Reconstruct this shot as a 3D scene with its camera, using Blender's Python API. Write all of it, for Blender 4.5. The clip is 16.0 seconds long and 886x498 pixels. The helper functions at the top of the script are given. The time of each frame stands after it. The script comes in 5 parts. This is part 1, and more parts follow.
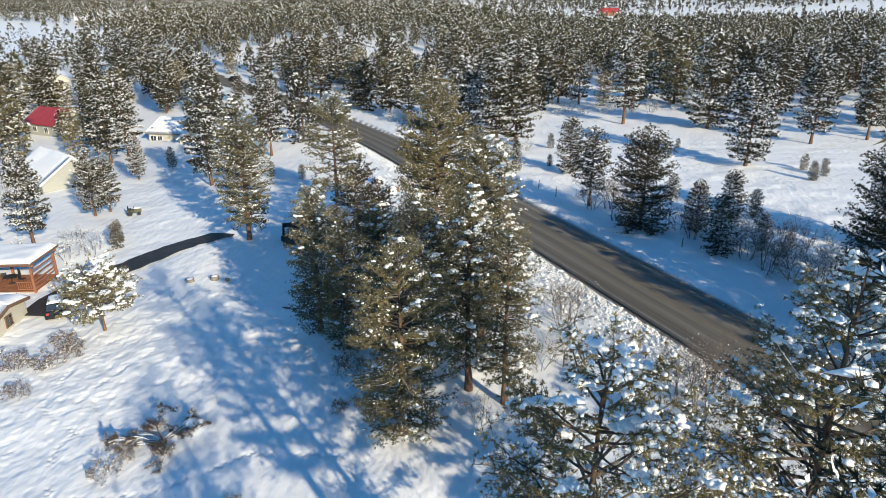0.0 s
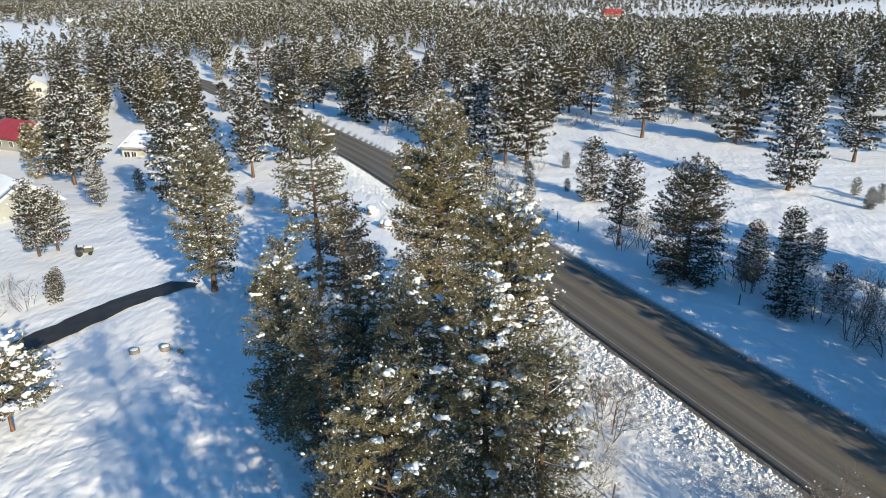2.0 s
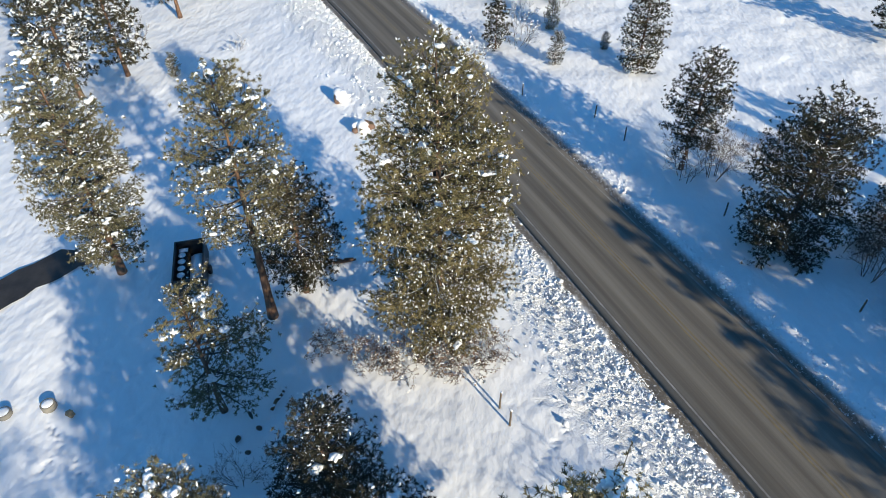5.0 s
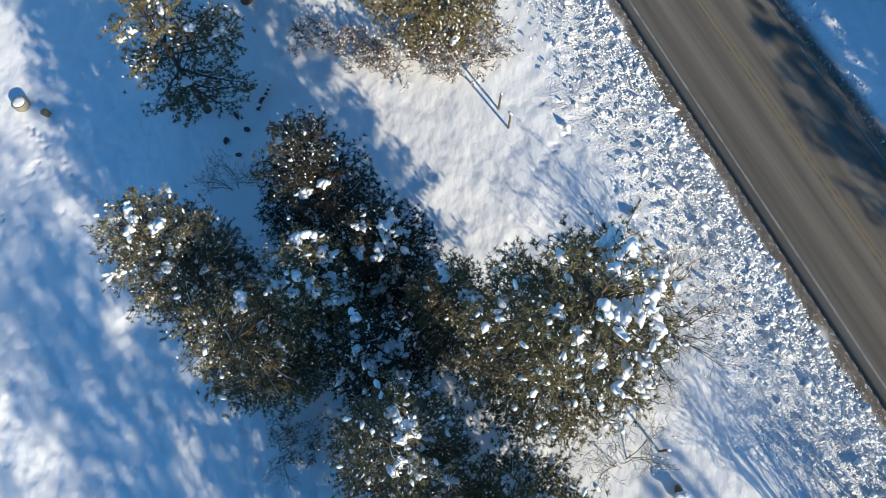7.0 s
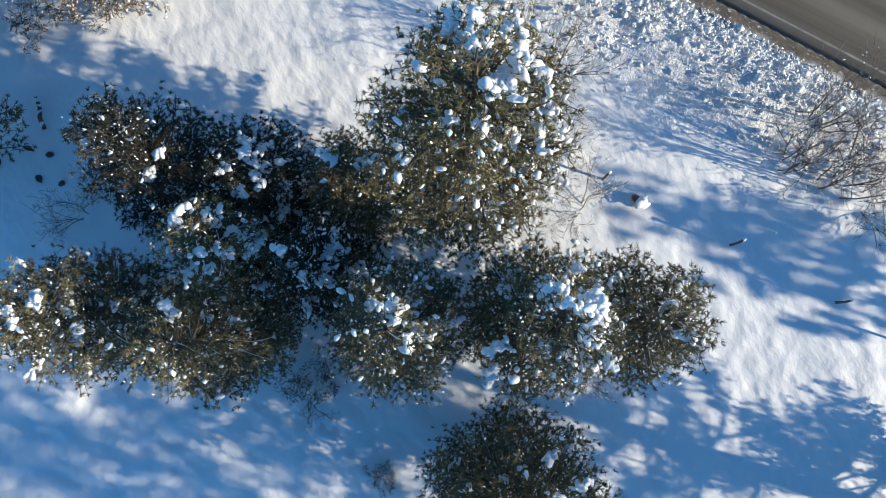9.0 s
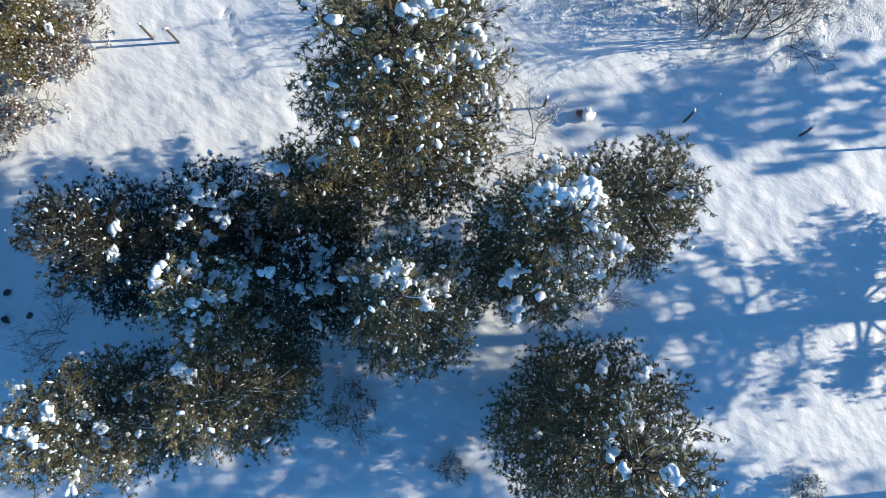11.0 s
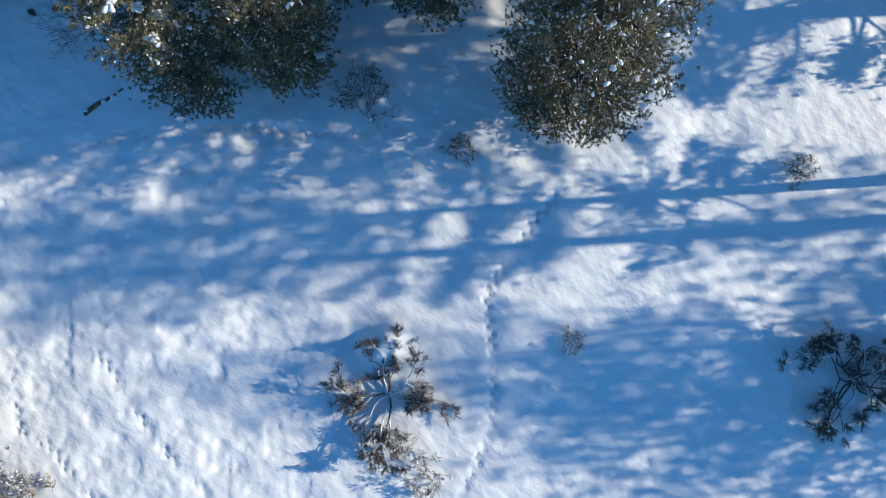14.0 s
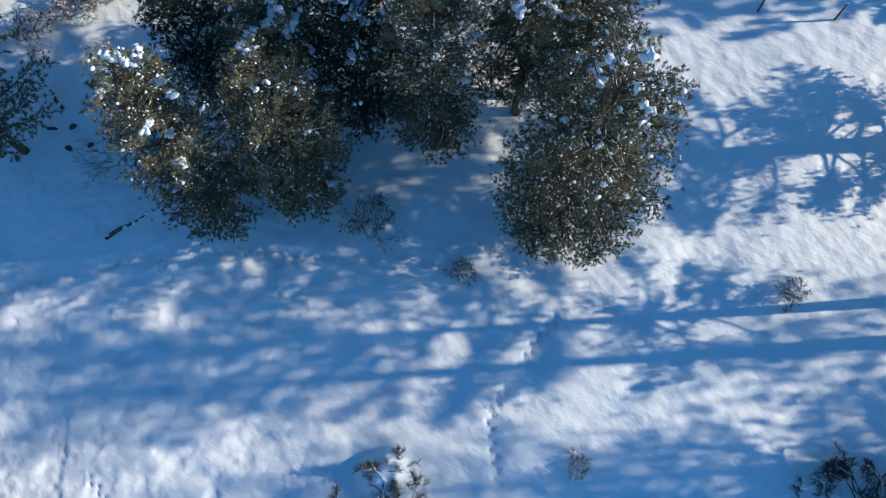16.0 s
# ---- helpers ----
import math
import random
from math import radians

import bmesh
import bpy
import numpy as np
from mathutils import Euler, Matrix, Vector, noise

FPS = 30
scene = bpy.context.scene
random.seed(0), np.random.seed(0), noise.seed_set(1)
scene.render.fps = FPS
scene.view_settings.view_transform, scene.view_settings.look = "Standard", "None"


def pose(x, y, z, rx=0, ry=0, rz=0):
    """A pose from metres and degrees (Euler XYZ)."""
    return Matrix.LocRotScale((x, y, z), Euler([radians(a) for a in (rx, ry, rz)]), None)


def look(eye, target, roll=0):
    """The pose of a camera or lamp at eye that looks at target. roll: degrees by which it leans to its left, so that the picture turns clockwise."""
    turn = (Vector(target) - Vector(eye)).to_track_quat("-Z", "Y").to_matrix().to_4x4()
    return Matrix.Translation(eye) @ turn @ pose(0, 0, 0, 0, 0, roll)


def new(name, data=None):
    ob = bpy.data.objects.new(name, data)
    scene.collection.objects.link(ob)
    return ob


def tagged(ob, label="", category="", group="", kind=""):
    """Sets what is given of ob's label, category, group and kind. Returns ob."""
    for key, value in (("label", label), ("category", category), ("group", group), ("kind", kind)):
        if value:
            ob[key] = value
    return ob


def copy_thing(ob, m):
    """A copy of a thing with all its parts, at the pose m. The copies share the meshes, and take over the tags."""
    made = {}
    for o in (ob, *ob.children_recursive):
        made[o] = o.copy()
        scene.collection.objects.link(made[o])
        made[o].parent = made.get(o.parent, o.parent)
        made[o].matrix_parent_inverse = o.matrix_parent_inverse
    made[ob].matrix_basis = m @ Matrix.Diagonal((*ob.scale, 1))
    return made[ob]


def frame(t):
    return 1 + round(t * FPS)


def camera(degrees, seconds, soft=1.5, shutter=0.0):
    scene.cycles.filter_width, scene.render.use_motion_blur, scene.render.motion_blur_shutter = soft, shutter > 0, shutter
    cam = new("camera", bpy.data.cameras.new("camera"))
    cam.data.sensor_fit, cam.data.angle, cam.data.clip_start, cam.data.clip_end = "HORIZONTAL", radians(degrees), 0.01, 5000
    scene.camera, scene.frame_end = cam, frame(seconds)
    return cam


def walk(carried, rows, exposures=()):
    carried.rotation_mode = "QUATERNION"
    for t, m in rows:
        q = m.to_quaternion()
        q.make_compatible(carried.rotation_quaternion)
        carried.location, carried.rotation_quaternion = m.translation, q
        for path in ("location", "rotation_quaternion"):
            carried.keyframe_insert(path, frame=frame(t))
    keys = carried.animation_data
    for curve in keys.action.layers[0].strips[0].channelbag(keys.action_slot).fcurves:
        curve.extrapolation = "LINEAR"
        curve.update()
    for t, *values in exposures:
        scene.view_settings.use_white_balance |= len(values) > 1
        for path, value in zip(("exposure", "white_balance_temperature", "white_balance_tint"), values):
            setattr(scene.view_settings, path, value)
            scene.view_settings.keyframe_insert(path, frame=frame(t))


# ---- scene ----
cam = camera(68.2, 16.0, soft=0.42)
# seconds, place, then yaw, pitch and roll in degrees
PATH = [
    (0.0, -0.33, -0.23, 24.92, -0.05, -21.00, -0.35), (0.5, -0.39, 2.49, 24.79, -0.03, -20.90, -0.37),
    (1.0, -0.47, 5.61, 24.89, -0.04, -20.91, -0.35), (1.5, -0.58, 9.19, 24.98, -0.02, -20.93, -0.36),
    (2.0, -0.64, 12.98, 25.13, -0.02, -20.93, -0.36), (2.5, -0.68, 17.30, 25.90, 0.03, -20.95, -0.36),
    (3.0, -0.70, 22.05, 27.49, 0.04, -21.01, -0.33), (3.2, -0.77, 24.03, 28.18, 0.02, -21.02, -0.30),
    (4.25, -1.05, 32.90, 30.00, -0.50, -31.80, -0.26), (5.3, -1.17, 38.27, 30.14, -1.13, -46.55, -0.22),
    (5.5, -1.13, 38.85, 30.06, -1.12, -49.49, -0.20), (6.0, -1.00, 39.73, 29.87, -0.98, -56.76, -0.18),
    (6.5, -0.92, 40.09, 29.69, -0.89, -64.21, -0.27), (7.0, -0.90, 40.08, 29.41, -0.85, -71.47, -0.25),
    (7.5, -0.88, 39.99, 29.15, -0.66, -78.71, -0.41), (8.0, -0.87, 39.94, 28.88, -0.53, -83.79, -0.38),
    (8.5, -0.93, 40.02, 28.78, -7.87, -84.10, -0.40), (9.0, -0.92, 40.16, 28.64, -37.18, -84.28, -0.33),
    (9.2, -1.05, 40.10, 28.58, -49.11, -83.82, -0.34), (9.6, -1.10, 40.05, 28.50, -59.20, -83.40, -0.30),
    (10.5, -1.62, 39.80, 28.35, -59.30, -82.95, -0.28), (11.3, -3.13, 39.07, 28.14, -59.30, -82.74, -0.27),
    (11.5, -3.63, 38.79, 28.11, -59.23, -82.84, -0.28), (12.0, -5.21, 37.90, 28.05, -59.05, -82.91, -0.33),
    (12.5, -7.00, 36.89, 27.94, -58.98, -83.02, -0.36), (13.0, -9.14, 35.71, 27.83, -58.95, -83.36, -0.34),
    (13.5, -11.58, 34.40, 27.77, -59.00, -83.81, -0.32), (14.0, -13.92, 33.14, 27.84, -58.93, -83.91, -0.34),
    (14.5, -14.97, 32.57, 27.95, -58.98, -84.70, -0.37), (15.0, -15.50, 32.27, 28.04, -58.94, -84.04, -0.36),
    (15.5, -15.55, 32.22, 28.12, -58.81, -76.98, -0.41), (16.0, -15.30, 32.36, 28.26, -58.65, -70.50, -0.44),
]
walk(cam, [(t, pose(x, y, z, 90 + p, 0, w) @ pose(0, 0, 0, 0, 0, r)) for t, x, y, z, w, p, r in PATH],
     [(0.0, 0.30, 7050, 10), (3.2, 0.30, 7000, 10), (5.3, 0.30, 6650, 10), (8.0, 0.32, 6700, 10), (11.3, 0.36, 6400, 10), (14.0, 0.22, 6350, 10), (16.0, 0.10, 6150, 10)])

# ---- light: low winter sun behind the first camera, deep blue sky ----
SUN_FROM = Vector((0.567, -0.824, 0.0)).normalized()
SUN_UP = radians(21.0)
sun_way = Vector((SUN_FROM.x * math.cos(SUN_UP), SUN_FROM.y * math.cos(SUN_UP), math.sin(SUN_UP)))
sun = new("sun", bpy.data.lights.new("sun", "SUN"))
sun.data.energy, sun.data.angle, sun.data.color = 5.0, radians(0.55), (1.0, 0.905, 0.70)
sun.matrix_world = look((0, 0, 60), Vector((0, 0, 60)) - sun_way)
world = bpy.data.worlds.new("winter_sky")
scene.world = world
world.use_nodes = True
wn = world.node_tree.nodes
sky = wn.new("ShaderNodeTexSky")
sky.sky_type, sky.sun_disc = "NISHITA", False
sky.sun_elevation, sky.sun_rotation = SUN_UP, math.atan2(SUN_FROM.x, SUN_FROM.y)
sky.altitude, sky.air_density, sky.dust_density, sky.ozone_density = 2200.0, 1.0, 0.1, 5.0
wn["Background"].inputs["Strength"].default_value = 0.172
deep = wn.new("ShaderNodeMix")  # thin dry air at height: a deeper blue than the model's
deep.data_type, deep.blend_type = "RGBA", "MULTIPLY"
deep.inputs[0].default_value, deep.inputs[7].default_value = 1.0, (0.46, 0.92, 1.0, 1.0)
world.node_tree.links.new(sky.outputs[0], deep.inputs[6])
world.node_tree.links.new(deep.outputs[2], wn["Background"].inputs["Color"])


# ---- materials ----
def material(name, rough=0.6, metal=0.0):
    m = bpy.data.materials.new(name)
    m.use_nodes = True
    b = m.node_tree.nodes["Principled BSDF"]
    b.inputs["Roughness"].default_value, b.inputs["Metallic"].default_value = rough, metal
    return m, m.node_tree.nodes, m.node_tree.links, b


def mixed(nodes, links, factor, a, b, mode="MIX"):
    n = nodes.new("ShaderNodeMix")
    n.data_type, n.blend_type = "RGBA", mode
    for slot, value in ((0, factor), (6, a), (7, b)):
        if isinstance(value, (int, float)):
            n.inputs[slot].default_value = value
        elif isinstance(value, tuple):
            n.inputs[slot].default_value = (*value, 1.0)
        else:
            links.new(value, n.inputs[slot])
    return n.outputs[2]


def noise_of(nodes, links, scale, detail=3.0, vector=None, stretch=None, rough=0.55):
    n = nodes.new("ShaderNodeTexNoise")
    n.inputs["Scale"].default_value, n.inputs["Detail"].default_value, n.inputs["Roughness"].default_value = scale, detail, rough
    if vector is None:
        vector = nodes.new("ShaderNodeTexCoord").outputs["Object"]
    if stretch:
        mp = nodes.new("ShaderNodeMapping")
        mp.inputs["Scale"].default_value = stretch
        links.new(vector, mp.inputs["Vector"])
        vector = mp.outputs[0]
    links.new(vector, n.inputs["Vector"])
    return n.outputs["Fac"]


def ramp(nodes, links, value, *stops):
    n = nodes.new("ShaderNodeValToRGB")
    e = n.color_ramp.elements
    while len(e) < len(stops):
        e.new(0.5)
    for k, (at, c) in zip(e, stops):
        k.position, k.color = at, (*((c, c, c) if isinstance(c, float) else c), 1.0)
    links.new(value, n.inputs[0])
    return n.outputs[0]


def bump(nodes, links, bsdf, height, strength, distance, after=None):
    n = nodes.new("ShaderNodeBump")
    n.inputs["Distance"].default_value = distance
    if isinstance(strength, (int, float)):
        n.inputs["Strength"].default_value = strength
    else:
        links.new(strength, n.inputs["Strength"])
    links.new(height, n.inputs["Height"])
    if after is not None:
        links.new(after, n.inputs["Normal"])
    links.new(n.outputs[0], bsdf.inputs["Normal"])
    return n.outputs[0]


def plain(name, a, b, scale=3.0, rough=0.6, metal=0.0, relief=0.0, stretch=None):
    """A surface that wavers between two colours, with fine relief."""
    m, n, l, p = material(name, rough, metal)
    f = noise_of(n, l, scale, 4.0, None, stretch)
    l.new(mixed(n, l, ramp(n, l, f, (0.3, 0.0), (0.7, 1.0)), a, b), p.inputs["Base Color"])
    if relief:
        bump(n, l, p, noise_of(n, l, scale * 6, 3.0, None, stretch), 0.6, relief)
    return m


def ground_snow():
    m, n, l, p = material("snow_ground", 0.55)
    big = noise_of(n, l, 0.25, 3.0)
    tone = mixed(n, l, big, (0.86, 0.87, 0.89), (0.90, 0.91, 0.92))
    att = n.new("ShaderNodeAttribute")
    att.attribute_name = "grit"
    sep = n.new("ShaderNodeSeparateColor")
    l.new(att.outputs["Color"], sep.inputs[0])
    stones = ramp(n, l, noise_of(n, l, 5.0, 5.0, rough=0.75), (0.57, 1.0), (0.70, 0.0))
    mul = n.new("ShaderNodeMath")
    mul.operation = "MULTIPLY"
    l.new(stones, mul.inputs[0]), l.new(sep.outputs[0], mul.inputs[1])
    soil = mixed(n, l, noise_of(n, l, 9.0, 4.0), (0.055, 0.045, 0.035), (0.20, 0.17, 0.135))
    l.new(mixed(n, l, mul.outputs[0], tone, soil), p.inputs["Base Color"])
    turn = n.new("ShaderNodeMapping")
    turn.inputs["Rotation"].default_value = (0, 0, radians(-34.5))
    turn.inputs["Scale"].default_value = (1.0, 0.62, 1.0)
    l.new(n.new("ShaderNodeTexCoord").outputs["Object"], turn.inputs["Vector"])
    soft = bump(n, l, p, noise_of(n, l, 1.25, 1.0, turn.outputs[0], (1, 1, 1), 0.4), 0.5, 0.26)
    first = bump(n, l, p, noise_of(n, l, 2.6, 3.0, turn.outputs[0], (1, 1, 1), 0.5), 0.45, 0.12, soft)
    rough = bump(n, l, p, noise_of(n, l, 7.5, 4.0, rough=0.7), sep.outputs[1], 0.18, first)
    bump(n, l, p, noise_of(n, l, 22.0, 2.0), 0.15, 0.015, rough)
    return m


def tree_snow():
    m, n, l, p = material("snow_on_branches", 0.6)
    l.new(mixed(n, l, noise_of(n, l, 4.0), (0.84, 0.85, 0.87), (0.92, 0.93, 0.94)), p.inputs["Base Color"])
    bump(n, l, p, noise_of(n, l, 9.0, 4.0), 0.5, 0.06)
    return m


def needle_material(name, dark, mid, dry):
    m, n, l, p = material(name, 0.65)
    geo, info = n.new("ShaderNodeNewGeometry"), n.new("ShaderNodeObjectInfo")
    c = mixed(n, l, geo.outputs["Random Per Island"], dark, mid)
    patch = ramp(n, l, noise_of(n, l, 0.7, 2.0), (0.45, 0.0), (0.70, 1.0))
    c = mixed(n, l, patch, c, dry)
    c = mixed(n, l, info.outputs["Random"], c, mixed(n, l, 1.0, c, (1.25, 1.12, 0.9), "MULTIPLY"))
    l.new(c, p.inputs["Base Color"])
    p.inputs["Specular IOR Level"].default_value = 0.12
    return m


def bark_material(name, a, b, c):
    m, n, l, p = material(name, 0.85)
    plates = noise_of(n, l, 5.0, 4.0, None, (1.0, 1.0, 0.25), 0.7)
    col = ramp(n, l, plates, (0.35, a), (0.5, b), (0.68, c))
    l.new(mixed(n, l, ramp(n, l, noise_of(n, l, 0.6, 2.0), (0.4, 0.0), (0.7, 1.0)), col, a), p.inputs["Base Color"])
    bump(n, l, p, plates, 0.8, 0.05)
    return m


def asphalt_material():
    m, n, l, p = material("asphalt", 0.8)
    uv = n.new("ShaderNodeUVMap")
    uv.uv_map = "across"
    sep = n.new("ShaderNodeSeparateXYZ")
    l.new(uv.outputs[0], sep.inputs[0])
    # worn wheel tracks along both lanes
    w = n.new("ShaderNodeMath")
    w.operation = "MULTIPLY"
    w.inputs[1].default_value = 2 * math.pi / 1.72
    l.new(sep.outputs[0], w.inputs[0])
    cosine = n.new("ShaderNodeMath")
    cosine.operation = "COSINE"
    l.new(w.outputs[0], cosine.inputs[0])
    streak = noise_of(n, l, 1.0, 4.0, uv.outputs[0], (2.2, 0.05, 1.0), 0.6)
    add = n.new("ShaderNodeMath")
    add.operation = "MULTIPLY_ADD"
    add.inputs[1].default_value = 0.18
    l.new(cosine.outputs[0], add.inputs[0]), l.new(streak, add.inputs[2])
    c = ramp(n, l, add.outputs[0], (0.25, (0.082, 0.072, 0.058)), (0.5, (0.118, 0.104, 0.085)), (0.8, (0.165, 0.148, 0.122)))
    grain = noise_of(n, l, 30.0, 3.0)
    l.new(mixed(n, l, grain, c, mixed(n, l, 1.0, c, (1.35, 1.35, 1.35), "MULTIPLY")), p.inputs["Base Color"])
    bump(n, l, p, noise_of(n, l, 60.0, 2.0), 0.3, 0.01)
    return m


SNOW, LOAD, ASPHALT = ground_snow(), tree_snow(), asphalt_material()
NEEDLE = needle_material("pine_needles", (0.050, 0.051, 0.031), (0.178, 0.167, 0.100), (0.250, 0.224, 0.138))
# darker copy of the pine needles, with the crowns' shade put into its colour
NEEDLE_SHADED = needle_material("shaded_pine_needles", (0.017, 0.019, 0.014), (0.050, 0.050, 0.035), (0.100, 0.092, 0.062))
BARK = bark_material("ponderosa_bark", (0.060, 0.036, 0.026), (0.165, 0.088, 0.052), (0.30, 0.165, 0.095))
LIMB = bark_material("limb_bark", (0.045, 0.035, 0.030), (0.095, 0.072, 0.058), (0.15, 0.12, 0.10))
OAK = bark_material("oak_bark", (0.08, 0.064, 0.056), (0.16, 0.13, 0.115), (0.26, 0.225, 0.205))
LEAF = plain("dead_oak_leaf", (0.15, 0.085, 0.05), (0.25, 0.155, 0.095), 2.0)


# ---- mesh helpers ----
def solid(name, verts, faces, mats, index=None, smooth=False):
    """A mesh from arrays: verts (n, 3), faces a list of (m, k) arrays; index: a material number for each face array."""
    me = bpy.data.meshes.new(name)
    faces = [np.asarray(f, np.int32) for f in faces if len(f)]
    me.vertices.add(len(verts))
    me.vertices.foreach_set("co", np.asarray(verts, np.float32).ravel())
    sizes = np.concatenate([np.full(len(f), f.shape[1], np.int32) for f in faces])
    loops = np.concatenate([f.ravel() for f in faces])
    me.loops.add(len(loops))
    me.loops.foreach_set("vertex_index", loops)
    me.polygons.add(len(sizes))
    me.polygons.foreach_set("loop_start", np.r_[0, np.cumsum(sizes)[:-1]].astype(np.int32))
    if index is not None:
        me.polygons.foreach_set("material_index", np.concatenate([np.full(len(f), i, np.int32) for f, i in zip(faces, index)]))
    me.polygons.foreach_set("use_smooth", np.full(len(sizes), smooth))
    for m in mats if isinstance(mats, (list, tuple)) else [mats]:
        me.materials.append(m)
    me.update(calc_edges=True)
    return me


class Heap:
    """Gathers vertices and faces of many small pieces into one mesh."""

    def __init__(self):
        self.v, self.f, self.n = [], {}, 0

    def add(self, verts, faces, mat=0):
        faces = np.asarray(faces, np.int32)
        self.f.setdefault((faces.shape[1], mat), []).append(faces + self.n)
        self.v.append(np.asarray(verts, np.float32).reshape(-1, 3))
        self.n += len(self.v[-1])

    def mesh(self, name, mats, smooth=False):
        keys = sorted(self.f)
        return solid(name, np.concatenate(self.v), [np.concatenate(self.f[k]) for k in keys], mats, [k[1] for k in keys], smooth)


def tube(points, radii, sides):
    """Vertices and quads of a tapered pipe through the points."""
    p, r = np.asarray(points, float), np.asarray(radii, float)
    t = np.gradient(p, axis=0)
    t /= np.linalg.norm(t, axis=1, keepdims=True) + 1e-9
    ref = np.where(np.abs(t[:, 2:3]) > 0.8, [[1.0, 0.0, 0.0]], [[0.0, 0.0, 1.0]])
    a = np.cross(t, ref)
    a /= np.linalg.norm(a, axis=1, keepdims=True) + 1e-9
    b = np.cross(t, a)
    ang = np.linspace(0, 2 * np.pi, sides, endpoint=False)
    ring = np.cos(ang)[None, :, None] * a[:, None] + np.sin(ang)[None, :, None] * b[:, None]
    v = (p[:, None] + ring * r[:, None, None]).reshape(-1, 3)
    i = np.arange(sides)
    j = (i + 1) % sides
    f = [np.stack([k * sides + i, k * sides + j, (k + 1) * sides + j, (k + 1) * sides + i], 1) for k in range(len(p) - 1)]
    return v, np.concatenate(f)


def ball(level):
    bm = bmesh.new()
    bmesh.ops.create_icosphere(bm, subdivisions=level, radius=1.0)
    v = np.array([q.co[:] for q in bm.verts])
    f = np.array([[q.index for q in g.verts] for g in bm.faces])
    bm.free()
    return v, f


BALLS = {0: (np.vstack([np.eye(3), -np.eye(3)]), np.array([(0, 1, 2), (1, 3, 2), (3, 4, 2), (4, 0, 2), (1, 0, 5), (3, 1, 5), (4, 3, 5), (0, 4, 5)])), 1: ball(1), 2: ball(2)}


def blobs(heap, rng, places, sizes, level, flat=0.6, mat=0):
    """Lumps of snow, each uneven in its own way."""
    v, f = BALLS[level]
    n = len(places)
    if not n:
        return
    # a few slow waves over each lump, then stretched and turned
    wave = np.sin(np.einsum("nkc,vc->nkv", rng.normal(0, 2.2, (n, 3, 3)), v) + rng.uniform(0, 6.3, (n, 3, 1))).sum(1)[..., None]
    shape = np.c_[rng.uniform(0.8, 1.75, n), rng.uniform(0.6, 1.05, n), rng.uniform(0.8, 1.2, n) * flat][:, None]
    q = v[None] * (1 + 0.17 * wave) * shape * sizes[:, None, None]
    a = rng.uniform(0, 6.3, (n, 1))
    turned = np.stack([q[..., 0] * np.cos(a) - q[..., 1] * np.sin(a), q[..., 0] * np.sin(a) + q[..., 1] * np.cos(a), q[..., 2]], -1)
    w = places[:, None] + turned
    heap.add(w, (f[None] + (np.arange(n) * len(v))[:, None, None]).reshape(-1, 3), mat)


def flakes(heap, rng, places, sizes, mat=0):
    """Flecks of snow on far branches: small uneven plates lying nearly level."""
    n = len(places)
    a = rng.uniform(0, 6.3, (n, 1)) + np.array([0.0, 1.3, 3.0, 4.6]) + rng.normal(0, 0.25, (n, 4))
    r = sizes[:, None] * rng.uniform(0.6, 1.4, (n, 4)) * np.array([1.25, 0.7, 1.25, 0.7])
    tilt = rng.normal(0, 0.8, (n, 2, 1))
    q = np.stack([r * np.cos(a), r * np.sin(a), r * (np.cos(a) * tilt[:, 0] + np.sin(a) * tilt[:, 1])], -1)
    heap.add(places[:, None] + q, (np.array([[0, 1, 2], [0, 2, 3]])[None] + (np.arange(n) * 4)[:, None, None]).reshape(-1, 3), mat)


def part(name, me, parent, label=""):
    ob = new(name, me)
    ob.parent = parent
    return tagged(ob, label)


# ---- noise and the lie of the land ----
def rough_noise(x, y, scale, seed):
    """Smooth value noise between -1 and 1 over arrays."""
    u, v = x * scale + seed * 17.3, y * scale - seed * 9.1
    i, j = np.floor(u).astype(np.int64), np.floor(v).astype(np.int64)
    a, b = u - i, v - j
    a, b = a * a * a * (a * (a * 6 - 15) + 10), b * b * b * (b * (b * 6 - 15) + 10)

    def at(p, q):
        k = (p * 374761393 + q * 668265263 + seed * 1442695041) & 0x7FFFFFFF
        k = ((k ^ (k >> 13)) * 1274126177) & 0x7FFFFFFF
        return ((k ^ (k >> 16)) & 0xFFFF) / 32767.5 - 1

    return (at(i, j) * (1 - a) + at(i + 1, j) * a) * (1 - b) + (at(i, j + 1) * (1 - a) + at(i + 1, j + 1) * a) * b


def smooth(a, b, x):
    t = np.clip((x - a) / (b - a), 0, 1)
    return t * t * (3 - 2 * t)


ROAD = np.array([(110, -161), (57.7, -40), (36.1, 10), (23.2, 40), (14.5, 60), (1.5, 90), (-5.2, 105), (-11, 117), (-18.5, 131), (-29, 150), (-38, 165),
                 (-49, 181), (-62, 200), (-78, 222), (-112, 258), (-170, 300)], float)


def spline(points, step):
    """Catmull-Rom through the points, sampled about every step metres."""
    p = np.vstack([2 * points[0] - points[1], points, 2 * points[-1] - points[-2]])
    out = []
    for k in range(1, len(p) - 2):
        n = max(2, int(np.linalg.norm(p[k + 1] - p[k]) / step))
        t = np.linspace(0, 1, n, endpoint=False)[:, None]
        out.append(0.5 * (2 * p[k] + (p[k + 1] - p[k - 1]) * t + (2 * p[k - 1] - 5 * p[k] + 4 * p[k + 1] - p[k + 2]) * t**2
                          + (3 * p[k] - p[k - 1] - 3 * p[k + 1] + p[k + 2]) * t**3))
    out.append(p[-2][None])
    return np.concatenate(out)


